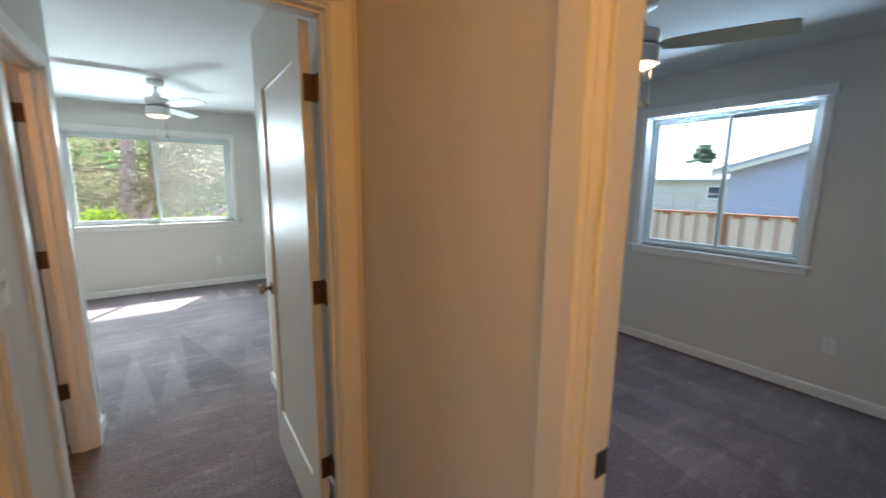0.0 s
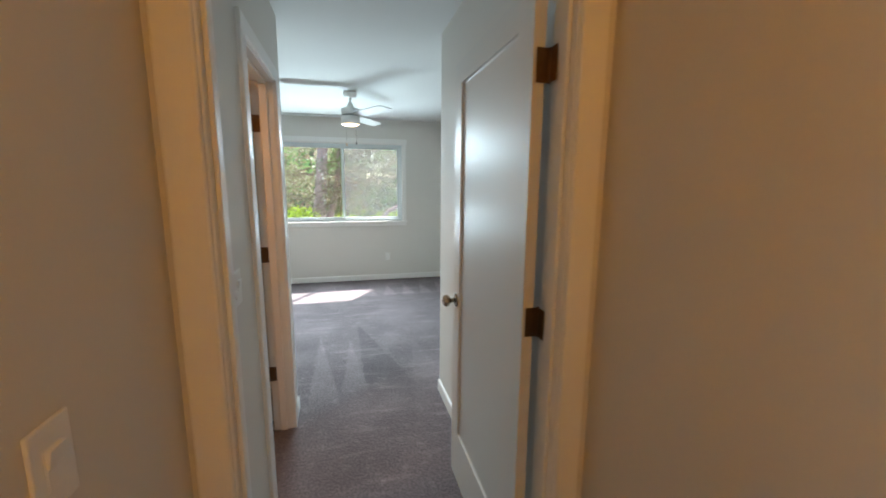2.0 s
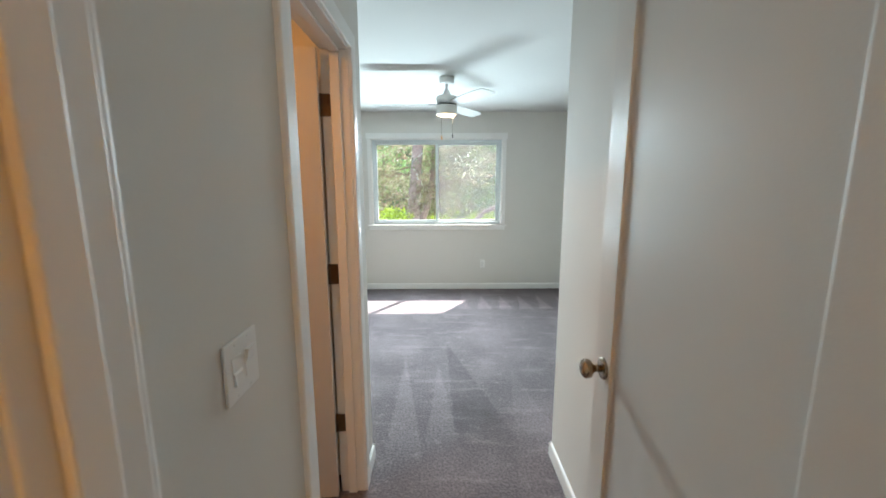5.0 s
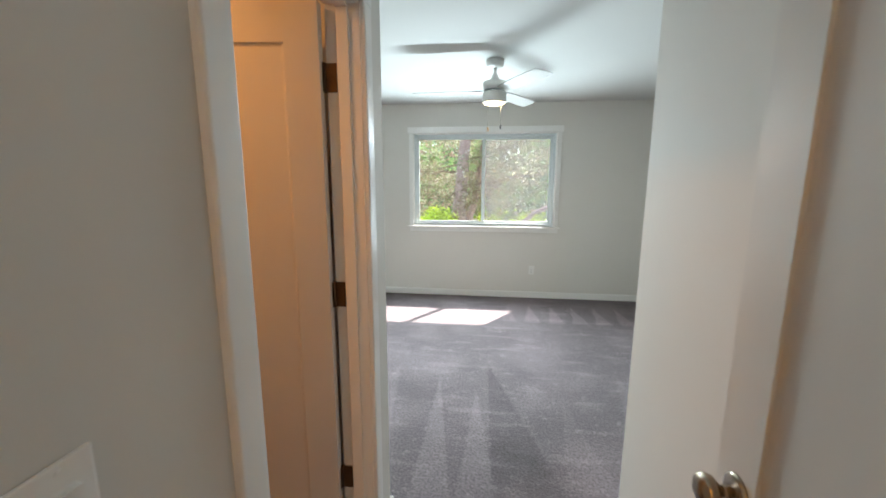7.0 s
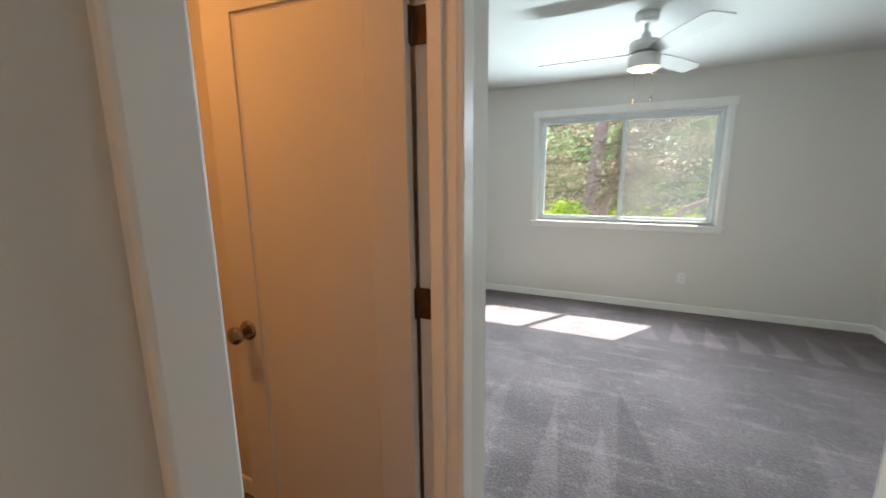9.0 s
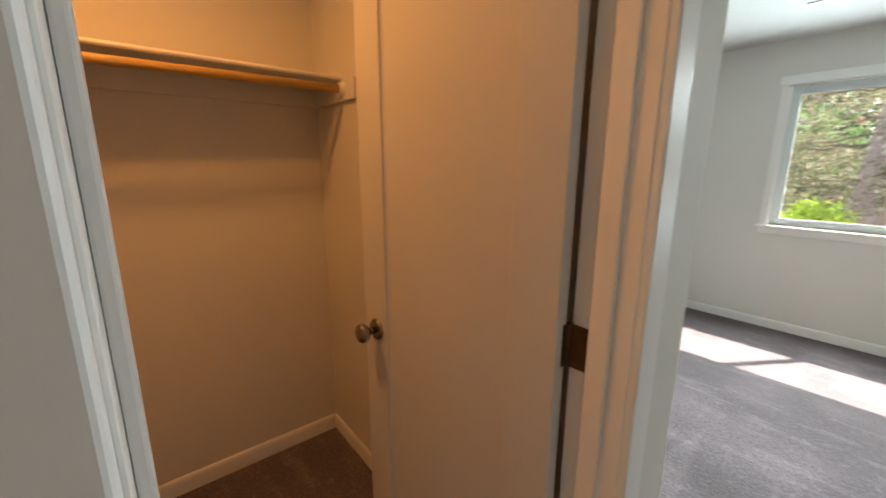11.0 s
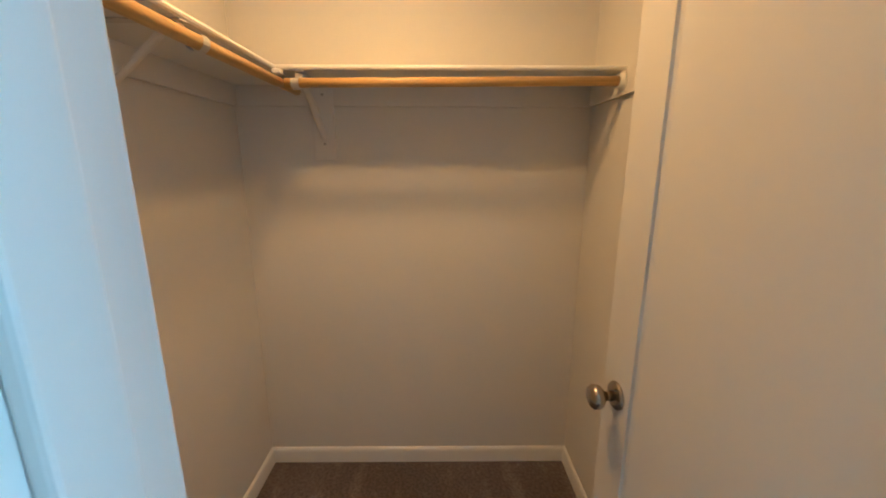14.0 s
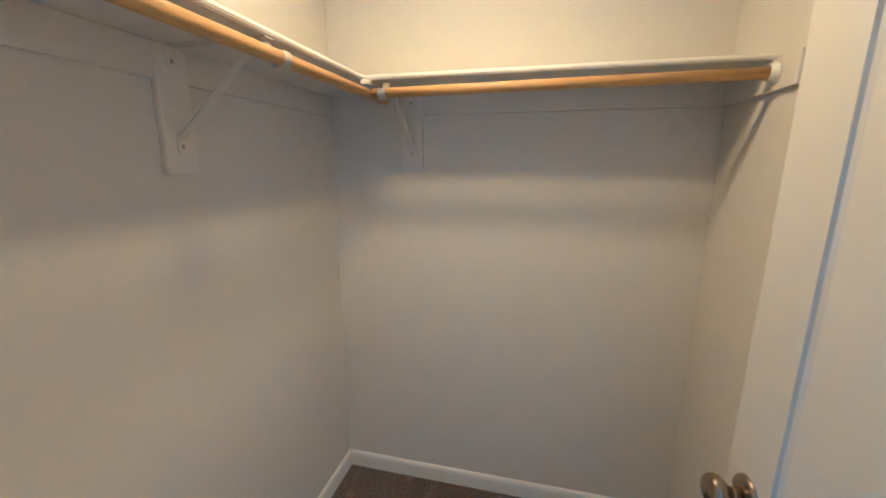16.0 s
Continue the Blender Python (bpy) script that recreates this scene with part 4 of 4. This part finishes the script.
tagged(limb, "weathered slanting limb leaning over the ground", "tree limb")

# bright shrub under the window
shrub = empty("shrub", -1.6, 12.6, GZ)
tagged(shrub, "broad-leaved shrub with bright yellow-green leaves", "shrub")
cs = [(random.uniform(-2.6, -0.72), random.uniform(12.3, 13.0), random.uniform(-0.2, 0.92)) for _ in range(60)]
under(leaves("foliage", LEAF_LIME, cs, [0.24] * len(cs), 10000, 0.038), shrub)
for i in range(14):
    q = (random.uniform(-1.9, -1.3), 12.6, GZ - 0.05)
    e = random.choice(cs)
    under(link("stem", tube(branch_points(q, e, 0.0, 4, 0.03), [0.012, 0.01, 0.008, 0.006, 0.004], 5), TWIG), shrub)
cs = [(random.uniform(-0.5, 3.4), random.uniform(14.5, 17.5), random.uniform(-0.6, 0.45)) for _ in range(60)]
under_growth = leaves("undergrowth", LEAF_LIME, cs, [0.5] * len(cs), 7000, 0.05)
tagged(under_growth, "low sunlit yellow-green undergrowth on the ground", "undergrowth", kind="stuff")

# thicket of fine twigs and small leaves between the trees and the lawn
thicket = empty("thicket", 0.5, 15.5, GZ)
tagged(thicket, "tangled thicket of thin bare twigs and small olive leaves", "thicket")
tips = []
for i in range(90):
    x0 = random.uniform(-3.4, 3.6)
    y0 = random.uniform(14.3, 16.6)
    z0 = random.uniform(-0.2, 3.6)
    if 0.6 < x0 < 2.0 and 0.2 < z0 < 1.35:
        continue
    e = (x0 + random.uniform(-1.3, 1.3), y0 + random.uniform(-0.4, 0.4), z0 + random.uniform(-0.35, 0.45))
    pts = branch_points((x0, y0, z0), e, random.uniform(-0.08, 0.1), 6, 0.05)
    under(link("twig", tube(pts, [0.009 * (1 - 0.8 * k / 6) for k in range(7)], 5), TWIG), thicket)
    tips += [tuple(p) for p in pts]
under(leaves("foliage", LEAF_OLIVE, tips, [0.22] * len(tips), 14000, 0.020), thicket)
under(leaves("foliage", LEAF_BROWN, tips, [0.24] * len(tips), 9000, 0.020), thicket)
under(leaves("foliage", LEAF_GREEN, tips, [0.26] * len(tips), 8000, 0.024), thicket)
under(leaves("foliage", LEAF_PALE, tips, [0.24] * len(tips), 12000, 0.022), thicket)
for i in range(16):
    x0 = random.uniform(-3.2, 3.4)
    if 0.5 < x0 < 2.0:
        continue
    under(link("stem", tube([(x0, 15.4, GZ - 0.05), (x0 + random.uniform(-0.2, 0.2), 15.4, 1.2), (x0 + random.uniform(-0.5, 0.5), 15.4, 3.6)], [0.02, 0.014, 0.005], 6), TWIG), thicket)

# woods behind
for mat, n, size, y0, y1, zmax, seed_label in (
    (LEAF_DEEP, 34000, 0.20, 29, 36, 7.0, "dark shaded woods far behind the window"),
    (LEAF_GREEN, 26000, 0.085, 18, 27, 5.0, "sunlit green woodland foliage behind the garden"),
    (LEAF_OLIVE, 20000, 0.06, 16, 25, 3.8, "olive and dry woodland foliage behind the garden"),
    (LEAF_BROWN, 14000, 0.05, 16, 22, 3.4, "brown dry twiggy foliage behind the garden"),
):
    cs = []
    for _ in range(150):
        y = random.uniform(y0, y1)
        w = 0.55 * (y - 5)
        x = random.uniform(-w - 1.5, w * 0.85)
        zc = random.uniform(GZ, zmax)
        if 0.03 < (x / (y - 5)) < 0.13 and zc < 0.5 and 17 < y < 28:
            continue
        cs.append((x, y, zc))
    tagged(leaves("woodland_foliage", mat, cs, [2.0 if y0 > 28 else 1.1] * len(cs), n, size), seed_label, "woodland", kind="stuff")
for i in range(9):
    y = random.uniform(20, 27)
    x = random.uniform(-0.5 * (y - 5), 0.45 * (y - 5))
    if -0.40 < (x / (y - 5)) < 0.18:
        continue
    t = empty("woodland_tree", x, y, GZ)
    tagged(t, "slender woodland tree with bare lower trunk", "tree", group="woodland trees")
    h = random.uniform(5, 9)
    r = random.uniform(0.05, 0.13)
    under(link("trunk", tube([(x, y, GZ - 0.1), (x + random.uniform(-0.2, 0.2), y, h * 0.4), (x + random.uniform(-0.5, 0.5), y, h)], [r, r * 0.75, r * 0.2], 8), TWIG, smooth=True), t)
    tops = [(x + random.uniform(-1, 1), y + random.uniform(-1, 1), random.uniform(h * 0.5, h)) for _ in range(10)]
    under(leaves("crown", LEAF_GREEN, tops, [0.7] * 10, 350, 0.09), t)

# fence, seen through the side room window
FX = 10.0
fence = empty("fence", FX, 7.0, GZ)
tagged(fence, "wooden board fence with pale boards and red cedar rails", "fence")
y = 1.0
i = 0
while y < 14.0:
    dz = random.uniform(-0.006, 0.006)
    under(link("board", box(FX, FX + 0.02, y, y + 0.19, GZ + 0.03, 0.86 + dz), FENCE), fence)
    under(link("board", box(FX + 0.022, FX + 0.04, y + 0.17, y + 0.32, GZ + 0.03, 0.86 + dz), FENCE_BACK_SHADED), fence)
    y += 0.30
for z0, z1 in ((0.86, 0.90), (-0.45, -0.36)):
    under(link("rail", box(FX - 0.05, FX + 0.07, 1.0, 14.0, z0, z1, 0.004), RAIL), fence)
for k in range(7):
    py = 1.1 + k * 1.95
    under(link("post", box(FX - 0.085, FX, py, py + 0.085, GZ - 0.1, 0.855, 0.004), RAIL), fence)
for k in range(26):
    py = 1.3 + k * 0.49
    under(link("block", box(FX - 0.05, FX - 0.001, py, py + 0.14, 0.80, 0.855, 0.003), RAIL), fence)


def gable_house(name, label, x0, x1, y0, y1, eave, ridge, siding, siding_depth=0.02):
    h = empty(name, (x0 + x1) / 2, (y0 + y1) / 2, GZ)
    tagged(h, label, "house")
    ym = (y0 + y1) / 2
    prof = [(y0, GZ), (y1, GZ), (y1, eave), (ym, ridge), (y0, eave)]
    under(link("wall", prism([(p, q) for p, q in prof], (x0, 0, 0), (0, 1, 0), (0, 0, 1), (x1 - x0, 0, 0)), siding), h)
    z = GZ + 0.15
    while z < ridge - 0.2:
        half = (y1 - y0) / 2 if z < eave else (y1 - y0) / 2 * (ridge - z) / (ridge - eave)
        under(link("siding_board", prism([(0, 0), (0.028, 0), (0.004, 0.145), (0, 0.145)], (x0, ym - half + 0.02, z), (-1, 0, 0), (0, 0, 1), (0, 2 * half - 0.04, 0)), siding), h)
        z += 0.15
    o = 0.4
    sl = (ridge - eave) / ((y1 - y0) / 2)
    for sgn in (-1, 1):
        ye = y0 - o if sgn < 0 else y1 + o
        pr = [(ym, ridge + 0.02), (ye, eave - o * sl + 0.02), (ye, eave - o * sl + 0.16), (ym, ridge + 0.16)]
        under(link("roof", prism(pr, (x0 - 0.45, 0, 0), (0, 1, 0), (0, 0, 1), (x1 - x0 + 0.9, 0, 0)), ROOF), h)
        bp = [(ym, ridge - 0.10), (ye, eave - o * sl - 0.10), (ye, eave - o * sl + 0.03), (ym, ridge + 0.03)]
        under(link("barge_board", prism(bp, (x0 - 0.475, 0, 0), (0, 1, 0), (0, 0, 1), (0.024, 0, 0)), SIDING2), h)
    return h


gable_house("neighbour_house", "neighbouring house with pale blue lap siding and grey roof", 16.0, 27.0, -2.6, 9.1, 2.02, 3.75, SIDING)

# farther house, its eave towards us
far = empty("far_house", 34.0, 17.0, GZ)
tagged(far, "distant cream house with grey shingle roof", "house")
under(link("wall", prism([(30, GZ), (38, GZ), (38, 1.88), (34, 3.0), (30, 1.88)], (0, 12.5, 0), (1, 0, 0), (0, 0, 1), (0, 12.0, 0)), SIDING2), far)
for xe in (29.4, 38.6):
    pr = [(34, 3.04), (xe, 1.80), (xe, 1.94), (34, 3.18)]
    under(link("roof", prism(pr, (0, 12.0, 0), (1, 0, 0), (0, 0, 1), (0, 13.0, 0)), ROOF), far)
for wy in (14.3,):
    w = under(link("window", box(29.93, 30.0, wy, wy + 0.9, 0.6, 1.5, 0.01), VINYL), far)
    under(link("pane", box(29.92, 29.935, wy + 0.08, wy + 0.82, 0.68, 1.42), WINDARK), w)
# deck rail before the far house
deck = empty("deck_railing", 26.0, 16.0, GZ)
tagged(deck, "wooden deck railing in front of the distant house", "railing")
for z in (0.98, 0.2):
    under(link("rail", box(26.0, 26.08, 11.5, 22.0, z, z + 0.07), FENCE), deck)
for k in range(9):
    under(link("post", box(26.0, 26.09, 11.5 + k * 1.3, 11.6 + k * 1.3, GZ - 0.05, 1.0), FENCE), deck)
# pine beyond the roofs
fp = empty("distant_pine", 48.0, 22.9, GZ)
tagged(fp, "distant pine with layered flat branches above the roofs", "tree")
under(link("trunk", tube([(48, 22.9, GZ), (48, 22.8, 3), (48.1, 22.9, 6.0)], [0.25, 0.2, 0.04], 8), BARK), fp)
cs = []
for k in range(9):
    z = 2.5 + 0.40 * k
    w = 0.35 + (5.9 - z) * 0.62
    for i in range(9 - k // 2):
        a, r = random.uniform(0, 2 * math.pi), w * random.uniform(0.15, 1.0)
        cs.append((48 + r * math.cos(a), 22.9 + r * math.sin(a), z + random.uniform(-0.12, 0.12)))
under(leaves("crown", LEAF_FAR, cs, [0.62] * len(cs), 12000, 0.10, flat=0.30), fp)
